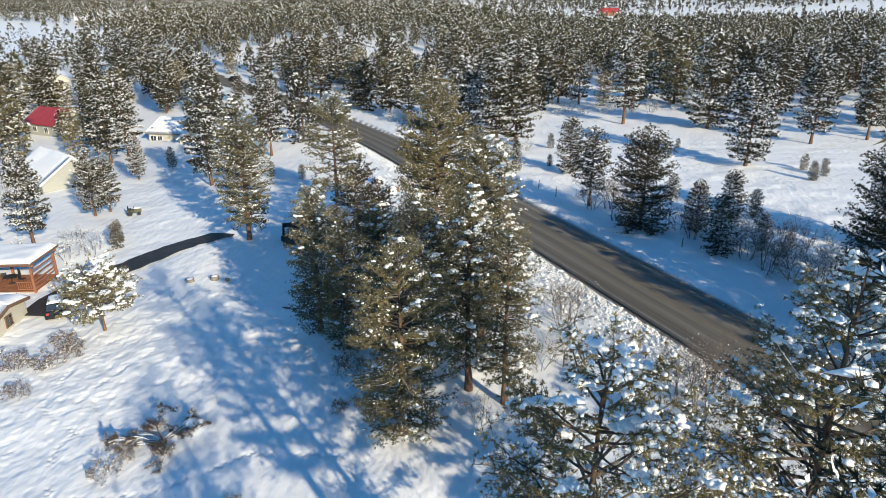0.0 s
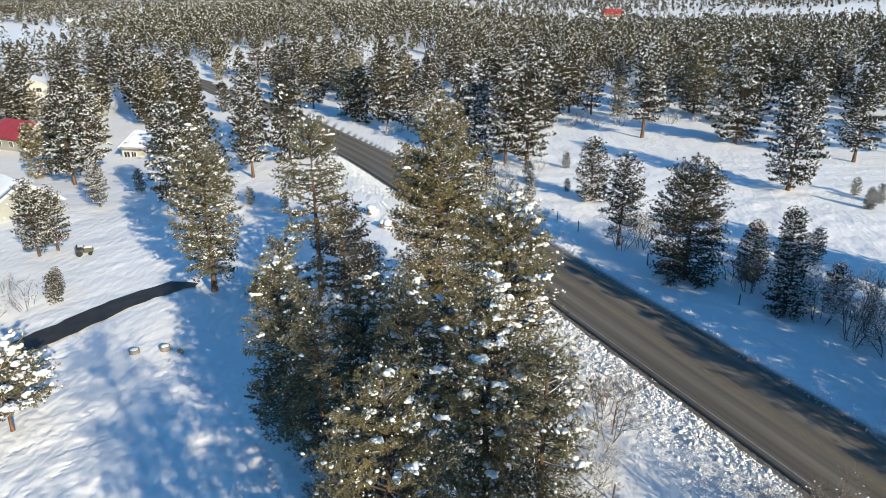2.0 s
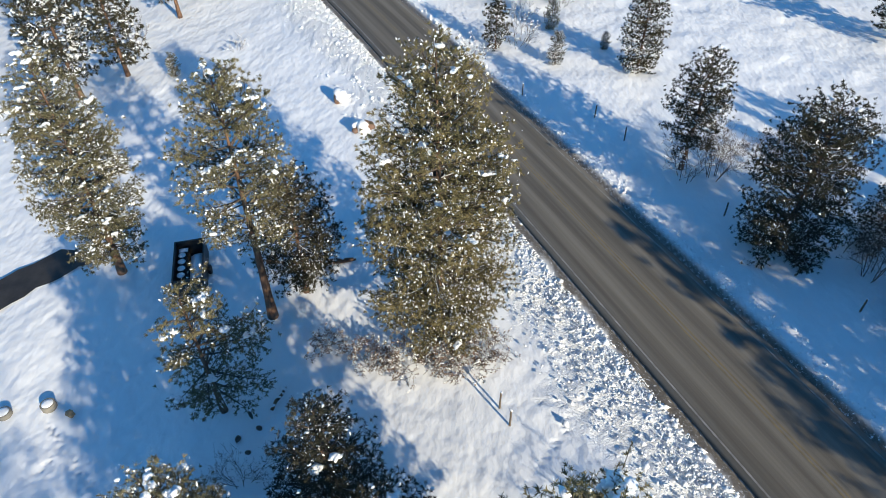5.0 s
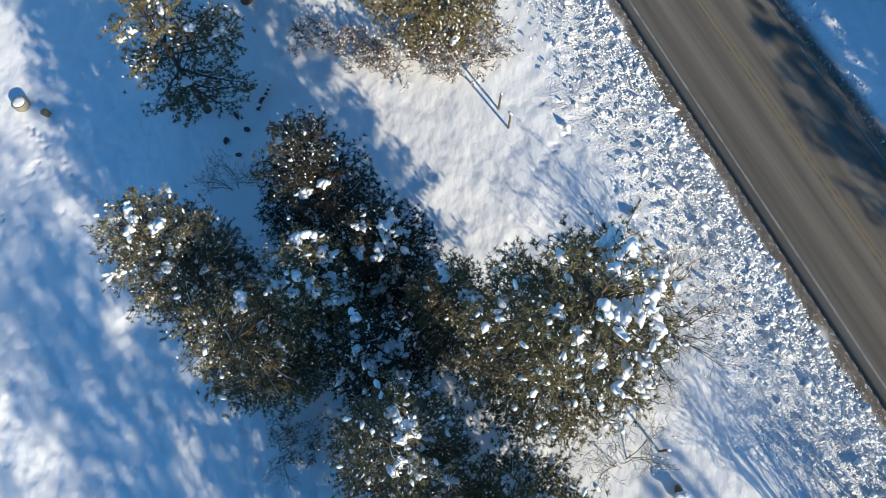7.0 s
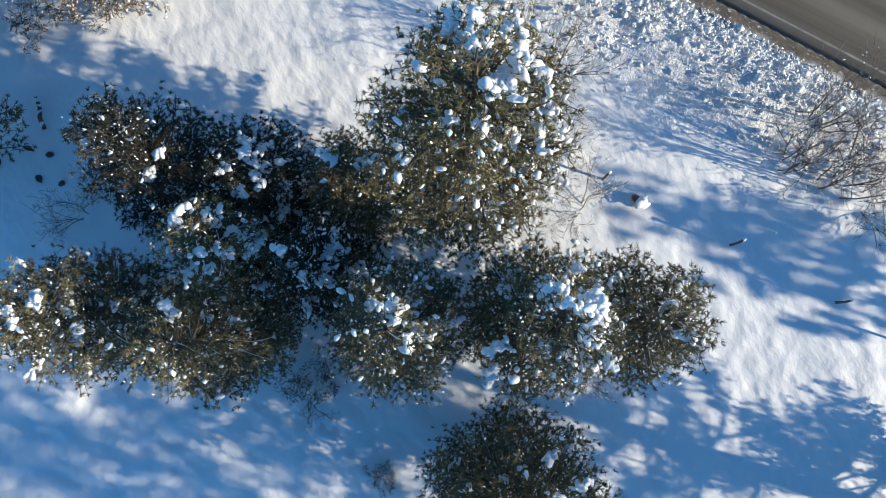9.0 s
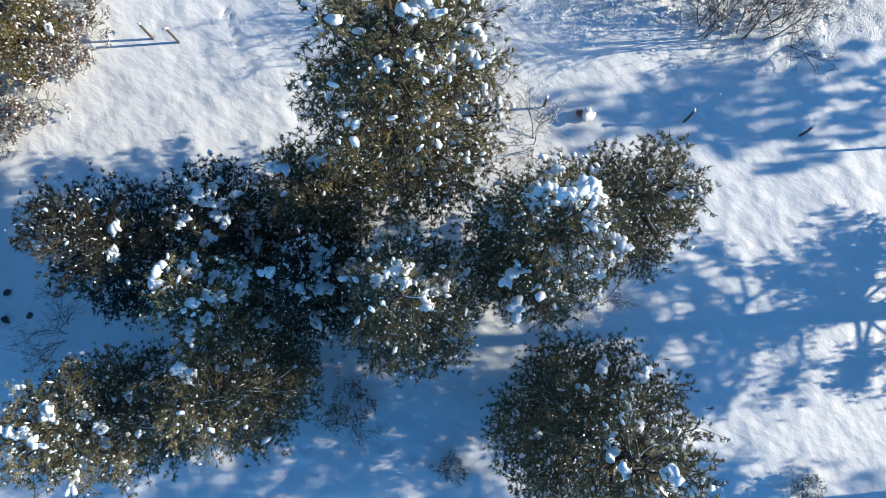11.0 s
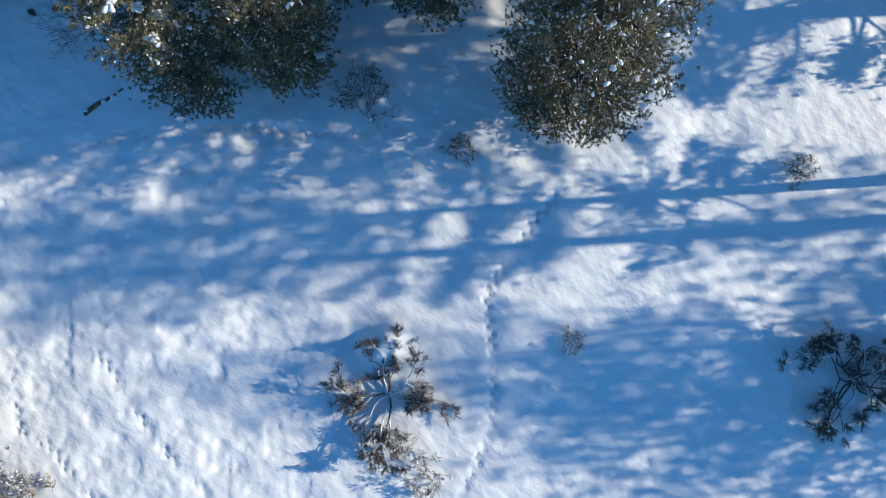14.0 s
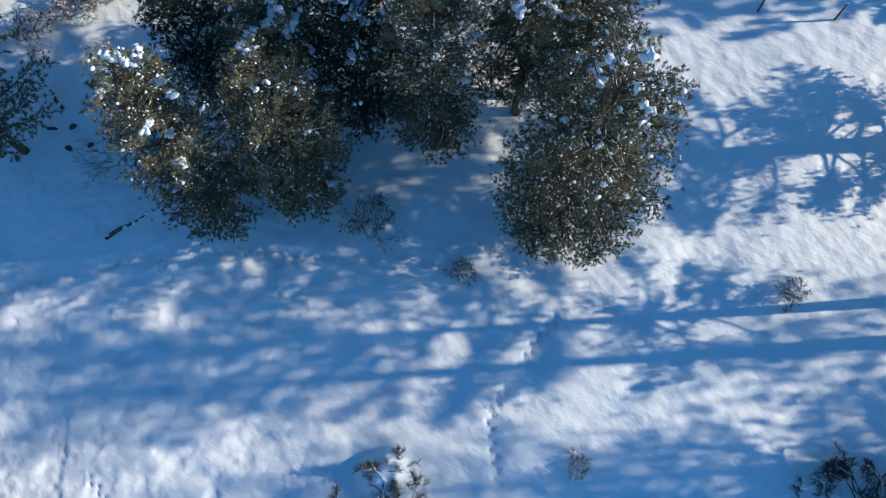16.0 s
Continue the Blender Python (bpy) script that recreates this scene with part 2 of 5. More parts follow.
ROAD_LINE = spline(ROAD, 3.0)


def from_line(x, y, line):
    """Signed distance to a line (left of its way is plus) and how far along it the nearest point lies."""
    a, b = line[:-1], line[1:]
    d = b - a
    size = np.linalg.norm(d, axis=1)
    start = np.r_[0, np.cumsum(size)[:-1]]
    best, side, along = np.full(x.shape, 1e9), np.ones(x.shape), np.zeros(x.shape)
    for k in range(len(a)):
        u, v = x - a[k, 0], y - a[k, 1]
        t = np.clip((u * d[k, 0] + v * d[k, 1]) / size[k] ** 2, 0, 1)
        far = np.hypot(u - t * d[k, 0], v - t * d[k, 1])
        near = far < best
        best = np.where(near, far, best)
        side = np.where(near, np.sign(d[k, 0] * v - d[k, 1] * u), side)
        along = np.where(near, start[k] + t * size[k], along)
    return best * side, along


def land(x, y):
    """Broad height of the ground, and the signed distance from the road's middle."""
    x, y = np.asarray(x, float), np.asarray(y, float)
    d, _ = from_line(x, y, ROAD_LINE)
    fall = np.where(d > 0, 0.046, 0.040) * np.maximum(np.abs(d) - 5, 0)
    z = 0.6 - 1.95 * np.tanh(fall / 1.95)
    z = z - 2.0 * smooth(15, 40, d) * smooth(85, 130, y)
    r = np.hypot(x, y - 30)
    west = smooth(-100, 300, -x)
    z = z + smooth(420, 1500, r) * west * (60 + 14 * rough_noise(x, y, 1 / 400, 3)) + smooth(950, 1600, r) * (1 - west) * (58 + 12 * rough_noise(x, y, 1 / 400, 3))
    z = z + 15 * np.exp(-(((x + 75) / 120) ** 2) - ((y - 470) / 150) ** 2) + 5 * np.exp(-(((x + 60) / 45) ** 2) - ((y - 300) / 45) ** 2)
    return z, d


def ground_z(x, y):
    return float(land(np.array([x]), np.array([y]))[0][0])
# ---- ground: one sheet of snow to the horizon ----
TRAILS = [
    [(-5.2, 31.0), (-7.5, 31.8), (-10.7, 32.0), (-12.1, 32.0), (-13.5, 31.0), (-15.2, 29.9), (-16.7, 29.1), (-18.5, 28.8), (-22.2, 28.7)],
    [(-18.7, 54.0), (-15.1, 50.2), (-12.8, 47.6), (-10.7, 44.3), (-9.2, 41.0), (-5.7, 36.7)],
    [(-24.3, 50.2), (-25.5, 47.8), (-27.4, 46.2), (-27.2, 44.8), (-28.0, 41.9), (-27.3, 37.4), (-25.7, 36.1), (-23.9, 34.6), (-24.1, 32.5), (-22.2, 28.7)],
    [(-22.5, 47.1), (-23.1, 44.3), (-24.5, 41.3), (-25.4, 38.0)],
    [(-22.5, 52.1), (-21.0, 56.0), (-19.6, 59.1), (-17.1, 62.6), (-16.7, 65.3)],
    [(-22.5, 57.7), (-18.8, 54.0), (-16.7, 51.9)],
    [(2.2, 57.5), (4.6, 57.6), (6.0, 56.8), (4.4, 54.4), (3.0, 52.4), (2.4, 49.6)],
]


def lines_of(parts):
    """Grid lines: runs of (from, to, step)."""
    out = []
    for a, b, s in parts:
        out.append(np.arange(a, b - s * 0.4, s))
    return np.concatenate(out + [[parts[-1][1]]])


def spread(near, far, first, grow):
    """Steps that widen outwards from near to far."""
    out, x, s = [], near, first
    while x < far:
        x += s
        s *= grow
        out.append(x)
    out[-1] = far
    return np.array(out)


def build_ground():
    fine = 0.12
    gx = np.r_[-spread(46, 3400, 0.6, 1.16)[::-1], lines_of([(-46, -32, 0.4), (-32, 4, fine), (4, 25, 0.22), (25, 46, 0.5)]), spread(46, 3400, 0.6, 1.16)]
    gy = np.r_[-spread(0, 900, 0.5, 1.25)[::-1], lines_of([(0, 21, 0.5), (21, 62, fine), (62, 118, 0.55)]), 0 + spread(118, 4200, 0.6, 1.12)]
    x, y = np.meshgrid(gx, gy)
    z, d = land(x, y)
    near = 1 - smooth(160, 320, np.hypot(x, y - 40))
    left, right = smooth(4.6, 6.0, d), smooth(4.4, 6.0, -d)
    off = np.maximum(left, right)
    # drifts, small hummocks, and streaks laid down by the wind
    z += near * off * (0.13 * rough_noise(x, y, 0.16, 1) + 0.06 * rough_noise(x, y, 0.45, 2))
    z += near * smooth(7, 14, -d) * 0.11 * rough_noise(x, y, 0.5, 19)
    w = 0.824 * x + 0.567 * y
    s = -0.567 * x + 0.824 * y
    flat = smooth(9.5, 17, d) + smooth(9, 14, -d)
    lump = flat * np.clip(smooth(-0.15, 0.5, rough_noise(x, y, 0.07, 4)) * 0.7 + 0.2 + smooth(34, 46, s) * (1 - smooth(5, 14, w)) * (1 - smooth(70, 90, s)), 0, 1.1)
    z += near * off * lump * 0.045 * rough_noise(s * 0.6, w, 1.1, 5) + near * off * 0.015 * lump * rough_noise(s * 0.7, w, 2.4, 6)
    pits = 0.9 * smooth(0.34, 0.66, rough_noise(s * 0.7, w, 2.0, 13)) + 0.7 * smooth(0.40, 0.66, rough_noise(s * 0.8 + w * 0.3, w, 3.3, 14)) + 1.0 * smooth(0.46, 0.62, rough_noise(s, w * 0.7, 0.9, 15))
    z -= near * off * lump * 0.040 * pits
    # ploughed bank along the near side of the road, shallow ditch bank beyond
    berm = smooth(4.4, 5.4, d) * (1 - smooth(7.0, 11.0, d + 1.6 * rough_noise(x, y, 0.25, 33)))
    chunk = 0.45 * rough_noise(x, y, 0.45, 7) + 0.35 * rough_noise(x * 1.3, y, 1.5, 10) + 0.6 * rough_noise(x + 0.3 * y, y, 2.9, 8) - 0.30 * smooth(0.4, 0.7, rough_noise(x, y * 0.6, 0.9, 34))
    z += near * berm * (0.17 * chunk + 0.10)
    z += near * smooth(4.2, 5.2, -d) * (1 - smooth(6.4, 8.2, -d)) * (0.10 + 0.10 * np.abs(rough_noise(x, y, 1.6, 9)))
    # prints trodden into the snow
    for n, trail in enumerate(TRAILS):
        line = spline(np.array(trail, float), 0.3)
        box = (x > line[:, 0].min() - 2) & (x < line[:, 0].max() + 2) & (y > line[:, 1].min() - 2) & (y < line[:, 1].max() + 2)
        e, along = from_line(x[box], y[box], line)
        step = np.where(e > 0, 0.0, 0.5)
        foot = (0.6 + 0.8 * rough_noise(x[box], y[box], 1.1, 60 + n).clip(-0.6, 0.6)) * np.exp(-(((np.abs(e) - 0.09) / 0.075) ** 2)) * np.exp(-(((along / 0.56 + step) % 1 - 0.5) / 0.2) ** 2)
        z[box] += -0.15 * foot - 0.015 * np.exp(-((e / 0.28) ** 2))
    z += 0.7 * np.exp(-(((x + 16.4) / 0.85) ** 2) - ((y - 34.8) / 0.75) ** 2) + 0.3 * np.exp(-(((x + 15.6) / 0.5) ** 2) - ((y - 34.6) / 0.6) ** 2)
    # bed under the road
    z = np.where(np.abs(d) < 4.15, z - 0.22 * (1 - smooth(3.75, 4.15, np.abs(d))), z)
    grit = 1.0 * smooth(3.5, 3.8, np.abs(d)) * (1 - smooth(4.3, 4.95, d + 0.3 * rough_noise(x, y, 1.2, 35))) * (1 - smooth(4.1, 4.7, -d))
    coarse = np.clip(1.0 * berm + 0.35 * smooth(4.2, 5.2, -d) * (1 - smooth(6.5, 8.5, -d)), 0, 1)
    rows, cols = x.shape
    k = np.arange(rows * cols).reshape(rows, cols)
    quads = np.stack([k[:-1, :-1], k[:-1, 1:], k[1:, 1:], k[1:, :-1]], -1).reshape(-1, 4)
    me = solid("ground", np.stack([x, y, z], -1).reshape(-1, 3), [quads], SNOW, smooth=True)
    col = me.color_attributes.new("grit", "FLOAT_COLOR", "POINT")
    col.data.foreach_set("color", np.stack([grit, coarse, 0 * grit, 0 * grit + 1], -1).astype(np.float32).ravel())
    return tagged(new("ground", me), "rolling snow-covered ground with drifts, footprints and ploughed roadside bank", "snow", kind="structure")


build_ground()


# ---- road ----
def ribbon(name, line, inner, outer, lift, mat, thick=0.0):
    """A strip along a line between two offsets (plus is left), with u across and v along in metres."""
    t = np.gradient(line, axis=0)
    t /= np.linalg.norm(t, axis=1, keepdims=True)
    side = np.stack([-t[:, 1], t[:, 0]], 1)
    base, _ = land(line[:, 0], line[:, 1])
    offs = np.array([inner, outer]) if outer - inner < 1 else np.linspace(inner, outer, 7)
    v, uv = [], []
    along = np.r_[0, np.cumsum(np.linalg.norm(np.diff(line, axis=0), axis=1))]
    for o in offs:
        crown = 0.05 - 0.004 * o * o
        q = line + side * o
        v.append(np.c_[q, base + crown + lift])
        uv.append(np.c_[np.full(len(q), o), along])
    if thick:
        for o, at in ((offs[0] - 0.02, 0), (offs[-1] + 0.02, -1)):
            low = v[at].copy()
            low[:, 2] -= thick
            low[:, :2] += side * (o - offs[at])
            v.insert(0, low) if at == 0 else v.append(low)
            uv.insert(0, uv[0]) if at == 0 else uv.append(uv[-1])
    n, m = len(v), len(line)
    k = np.arange(n * m).reshape(n, m)
    quads = np.stack([k[:-1, :-1], k[:-1, 1:], k[1:, 1:], k[1:, :-1]], -1).reshape(-1, 4)[:, ::-1]
    me = solid(name, np.concatenate(v), [quads], mat, smooth=True)
    layer = me.uv_layers.new(name="across")
    flat = np.concatenate(uv).astype(np.float32)
    idx = np.empty(len(me.loops), np.int32)
    me.loops.foreach_get("vertex_index", idx)
    layer.data.foreach_set("uv", flat[idx].ravel())
    return me


YELLOW = plain("worn_yellow_line", (0.125, 0.102, 0.068), (0.22, 0.165, 0.082), 1.5)
WHITE = plain("worn_white_line", (0.15, 0.14, 0.125), (0.30, 0.285, 0.26), 1.5)
road = tagged(new("road", ribbon("road", ROAD_LINE, -3.7, 3.7, 0.0, ASPHALT, 0.18)), "two-lane grey asphalt road cleared of snow, worn wheel tracks", "road", kind="structure")
part("centre_line", ribbon("centre_line", ROAD_LINE, -0.17, -0.07, 0.007, YELLOW), road, "faded yellow line")
part("centre_line", ribbon("centre_line", ROAD_LINE, 0.07, 0.17, 0.007, YELLOW), road, "faded yellow line")
part("edge_line", ribbon("edge_line", ROAD_LINE, -3.36, -3.25, 0.007, WHITE), road, "worn white edge line")
part("edge_line", ribbon("edge_line", ROAD_LINE, 3.25, 3.36, 0.007, WHITE), road, "worn white edge line")

DRIVE = spline(np.array([(-24.2, 70.3), (-26.5, 70.0), (-29.8, 66.4), (-32.4, 62.2), (-34.6, 58.6), (-35.6, 55), (-36, 51)], float), 0.8)


def build_drive():
    """Bare wet asphalt cut through the snow, with an uneven edge."""
    rng = np.random.default_rng(8)
    t = np.gradient(DRIVE, axis=0)
    t /= np.linalg.norm(t, axis=1, keepdims=True)
    side = np.stack([-t[:, 1], t[:, 0]], 1)
    n = len(DRIVE)
    half = np.minimum(1.35 + 0.25 * np.linspace(0, 1, n), 0.3 + np.arange(n) * 0.6)
    rows = []
    for o in np.linspace(-1, 1, 7):
        q = DRIVE + side * (o * half + (abs(o) == 1) * rng.uniform(-0.22, 0.22, n))[:, None]
        z, _ = land(q[:, 0], q[:, 1])
        rows.append(np.c_[q, z + 0.19])
    k = np.arange(7 * n).reshape(7, n)
    quads = np.stack([k[:-1, :-1], k[:-1, 1:], k[1:, 1:], k[1:, :-1]], -1).reshape(-1, 4)[:, ::-1]
    mat = plain("driveway_asphalt", (0.022, 0.019, 0.017), (0.05, 0.044, 0.038), 1.2, 0.6, 0, 0.01)
    me = solid("driveway", np.concatenate(rows), [quads], mat, smooth=True)
    return tagged(new("driveway", me), "dark bare asphalt driveway shovelled through the snow", "driveway", kind="structure")


build_drive()


# ---- pines ----
def pine_meshes(seed, H, R, clear=0.16, gap=0.44, tuft_gap=0.29, needles=14, reach=0.155, thin=0.027, load=0.12, big=0.2, droop=0.0, level=2, side_snow=0.0, dark=False, lopsided=0.0, top=3.0, whorl=(6, 9), scale=1.0, dusting=0.65, flake=1.0, bare=0.28, gaps=0.07):
    """Trunk, limbs, needles and snow of one ponderosa pine, standing at the origin.
    load: how much snow it holds; big: the share of long pillows; scale: the size of its lumps; bare: the needle-free inner share of a limb; gaps: missing limbs."""
    rng = np.random.default_rng(seed)
    near = level == 2
    r0 = 0.0135 * H + 0.05
    tz = np.linspace(-0.3, H * 0.985, 9)
    sway = rng.uniform(-1, 1, 2) * 0.012 * H
    bow = lambda z: np.stack([sway[0] * np.sin(z / H * 2.6), sway[1] * np.sin(z / H * 2.1 + 0.4)], -1)
    trunk = Heap()
    radii = r0 * (1 - tz / H * 0.93).clip(0.03) * np.r_[1.35, 1.05, np.ones(7)]
    v, f = tube(np.c_[bow(tz), tz], radii, 9 if near else 6)
    trunk.add(v, f)
    limbs, snow = Heap(), Heap()
    spots, aims, tips, pads = [], [], [], []
    pillows, widths = [], []
    z = H * clear
    lean = rng.uniform(0, 2 * np.pi)
    while z < H * 0.985:
        t = (z - H * clear) / (H * (1 - clear))
        prof = R * (1 - t**top) ** 0.75 * (0.70 + 0.30 * min(1, t / 0.25)) + 0.22
        count = rng.integers(*whorl) if t < 0.9 else 3
        az = rng.uniform(0, 2 * np.pi)
        for k in range(count):
            if rng.random() < gaps:
                continue
            a = az + k * 2 * np.pi / count + rng.normal(0, 0.25)
            size = prof * (rng.uniform(0.84, 1.02) if rng.random() < 0.8 else rng.uniform(0.55, 0.84)) * (1 + lopsided * math.cos(a - lean))
            rise = math.radians(-14 - droop + 52 * t**1.3 + rng.normal(0, 8))
            out = np.array([math.cos(a), math.sin(a), 0.0])
            u = np.linspace(0, 1, 5 if near else 3)
            zz = z + rng.uniform(-0.18, 0.18)
            line = np.c_[bow(np.full(len(u), zz)), np.full(len(u), zz)] + out * (u * size * math.cos(rise))[:, None]
            line[:, 2] += u * size * math.sin(rise) + 0.22 * size * u**2.2
            bend = rng.normal(0, 0.12) * size
            line += np.array([-out[1], out[0], 0]) * (np.sin(u * 2.6) * bend)[:, None]
            wood = line[0] + (line - line[0]) * 0.88
            thick = (0.026 + 0.013 * size) * (1 - 0.82 * u)
            v, f = tube(wood, thick, 4 if near else 3)
            limbs.add(v, f)
            sunny = 1 + side_snow * (out @ [0.92, -0.38, 0.0])
            if near and rng.random() < 0.10 * sunny:
                # a rim of snow along the upper side of the limb
                v, f = tube(line + np.c_[np.zeros((len(u), 2)), thick * 0.8], thick * 0.55 * (0.4 + 0.6 * np.sin(u * 3.14)) + 0.006, 3)
                snow.add(v, f)
            pad = rng.random()
            n = max(2, int(size / tuft_gap))
            for q in np.linspace(bare if size > 1.2 else 0.15, 1.0, n):
                w = np.array([np.interp(q, u, line[:, c]) for c in range(3)])
                for side in (-1, 1):
                    if q > 0.97 and side == 1:
                        continue
                    yaw = a + side * rng.uniform(0.45, 1.25) * (q < 0.97)
                    far = rng.uniform(0.12, 1.0) * (0.18 + 0.32 * size) * (1.25 - 0.5 * q)
                    way = np.array([math.cos(yaw), math.sin(yaw), rng.uniform(-0.12, 0.42)])
                    tip = w + way * far
                    if math.hypot(tip[0], tip[1]) > size * 1.04 + 0.12:
                        continue
                    if near and far > 0.3:
                        v, f = tube(np.stack([w, tip]), [0.014, 0.007], 3)
                        limbs.add(v, f)
                    more = int(far / (0.62 * tuft_gap)) if near else int(far > 1.5 * tuft_gap)
                    for j in range(more):
                        spots.append(w + way * far * (j + 0.7) / (more + 0.7) + rng.normal(0, 0.06, 3))
                        aims.append(way + rng.normal(0, 0.5, 3) + [0, 0, 0.4]), tips.append(q * 0.8), pads.append(pad)
                    spots.append(tip)
                    aims.append(way + [0, 0, 0.4]), tips.append(q), pads.append(pad)
            # the end of a limb is a broom of tufts
            for _ in range(5 if near else 1):
                way = out + rng.normal(0, 0.45, 3)
                spots.append(line[-1] + rng.normal(0, 0.11 + 0.05 * size, 3) * [1, 1, 0.5] - out * 0.1)
                aims.append(way + [0, 0, 0.3]), tips.append(1.0), pads.append(pad)
            # a pillow of snow lumps run together along the outer limb
            for _ in range(rng.poisson(5.0 * load * big * max(sunny, 0.1) * (0.5 + 0.7 * t)) if near else 0):
                at, run = rng.uniform(0.45, 0.95), rng.uniform(0.15, 0.55) * scale
                steps = int(3 + run / 0.07)
                w = np.array([np.interp(at, u, line[:, c]) for c in range(3)])
                yaw = a + rng.normal(0, 0.7)
                s = np.linspace(-0.5, 0.5, steps)[:, None]
                p = w + s * run * np.array([math.cos(yaw), math.sin(yaw), 0.15]) + rng.normal(0, 0.05 * scale, (steps, 3)) * [1, 1, 0.35]
                r = rng.uniform(0.075, 0.145, steps) * scale * (1 - 0.8 * s[:, 0] ** 2)
                pillows.append(p + np.c_[np.zeros((steps, 2)), 0.06 + r * 0.35]), widths.append(r)
        z += gap * rng.uniform(0.7, 1.3)
    spots, aims, tips, pads = np.array(spots), np.array(aims), np.array(tips), np.array(pads)
    n = len(spots)
    aims /= np.linalg.norm(aims, axis=1, keepdims=True)
    ray = rng.standard_normal((n, needles, 3))
    ray /= np.linalg.norm(ray, axis=2, keepdims=True)
    ray = ray * 0.9 + aims[:, None] * 0.7
    ray /= np.linalg.norm(ray, axis=2, keepdims=True)
    side = np.cross(ray, rng.standard_normal((n, needles, 3)))
    side /= np.linalg.norm(side, axis=2, keepdims=True) + 1e-9
    root = spots[:, None] - aims[:, None] * reach * rng.uniform(0, 0.6, (n, needles, 1)) + ray * 0.015
    half = thin * rng.uniform(0.7, 1.3, (n, needles, 1)) * 0.5
    end = root + ray * reach * rng.uniform(0.7, 1.2, (n, 1, 1)) * rng.uniform(0.8, 1.1, (n, needles, 1)) - [0, 0, 0.02]
    tri = np.stack([root - side * half, root + side * half, end], 2).reshape(-1, 3)
    # snow lies on the upper side of the tufts: specks, lumps, and the pillows
    chance = (0.34 if near else 0.8) * load * (0.4 + 0.9 * tips) * (0.6 + 0.7 * (spots[:, 2] / H)) * (0.3 + 1.4 * (pads < 0.5))
    chance = chance * (1 + side_snow * (spots @ [0.92, -0.38, 0.0]) / R)
    lot = rng.random(n)
    p = spots[lot < chance]
    r = rng.uniform(0.03, 0.085, len(p)) * scale * (1 + 0.5 * (rng.random(len(p)) < 0.2))
    blobs(snow, rng, p + np.c_[np.zeros((len(p), 2)), 0.05 + r * 0.3], r, level - 1, 0.66)
    p = spots[rng.random(n) < dusting * (0.35 + 1.3 * (pads < 0.5))]
    if near:
                flakes(snow, rng, p + rng.normal(0, 0.11, p.shape) * [1, 1, 0.6] + [0, 0, 0.07], rng.uniform(0.012, 0.036, len(p)) * flake)
    else:
        # more flecks sunward, so the lit side of the crown comes out whiter
        p = np.repeat(p[rng.random(len(p)) < 0.75 + 0.6 * (p @ [0.92, -0.38, 0.0]) / R], 5, 0)
        flakes(snow, rng, p + rng.normal(0, 0.19, p.shape) * [1, 1, 0.5] + [0, 0, 0.14], rng.uniform(0.03, 0.095, len(p)) * flake)
        p = spots[lot < chance * big]
        for k in range(2):
            r = rng.uniform(0.06, 0.135, len(p)) * scale
            blobs(snow, rng, p + rng.normal(0, 0.1, (len(p), 3)) * scale * k * [1, 1, 0.4] + np.c_[np.zeros((len(p), 2)), 0.05 + r * 0.3], r, 0, 0.6)
    if pillows:
        blobs(snow, rng, np.concatenate(pillows), np.concatenate(widths), 2, 0.72)
    # dark: the crown takes the needle copy with shade in its colour
    leaf = solid("needles", tri, [np.arange(len(tri)).reshape(-1, 3)], NEEDLE_SHADED if dark else NEEDLE)
    return (("trunk", trunk.mesh("trunk", BARK, True)), ("branchwork", limbs.mesh("branchwork", LIMB, True)), ("crown", leaf), ("snow_load", snow.mesh("snow_load", LOAD, True)))


PINE_PARTS = {"trunk": "tapered reddish-brown bark", "branchwork": "dark bare limbs", "crown": "olive-green needle tufts", "snow_load": "white lumps of snow"}


def pine(x, y, label, meshes, turn=0.0, group="pine trees", sink=0.0):
    tree = tagged(new("pine_tree"), label, "pine tree", group)
    tree.empty_display_size = 0.5
    tree.matrix_world = pose(x, y, ground_z(x, y) - sink, 0, 0, turn)
    for name, me in meshes:
        ob = part(name, me, tree, PINE_PARTS[name])
        if name == "snow_load":
            tagged(ob, kind="stuff")
    return tree


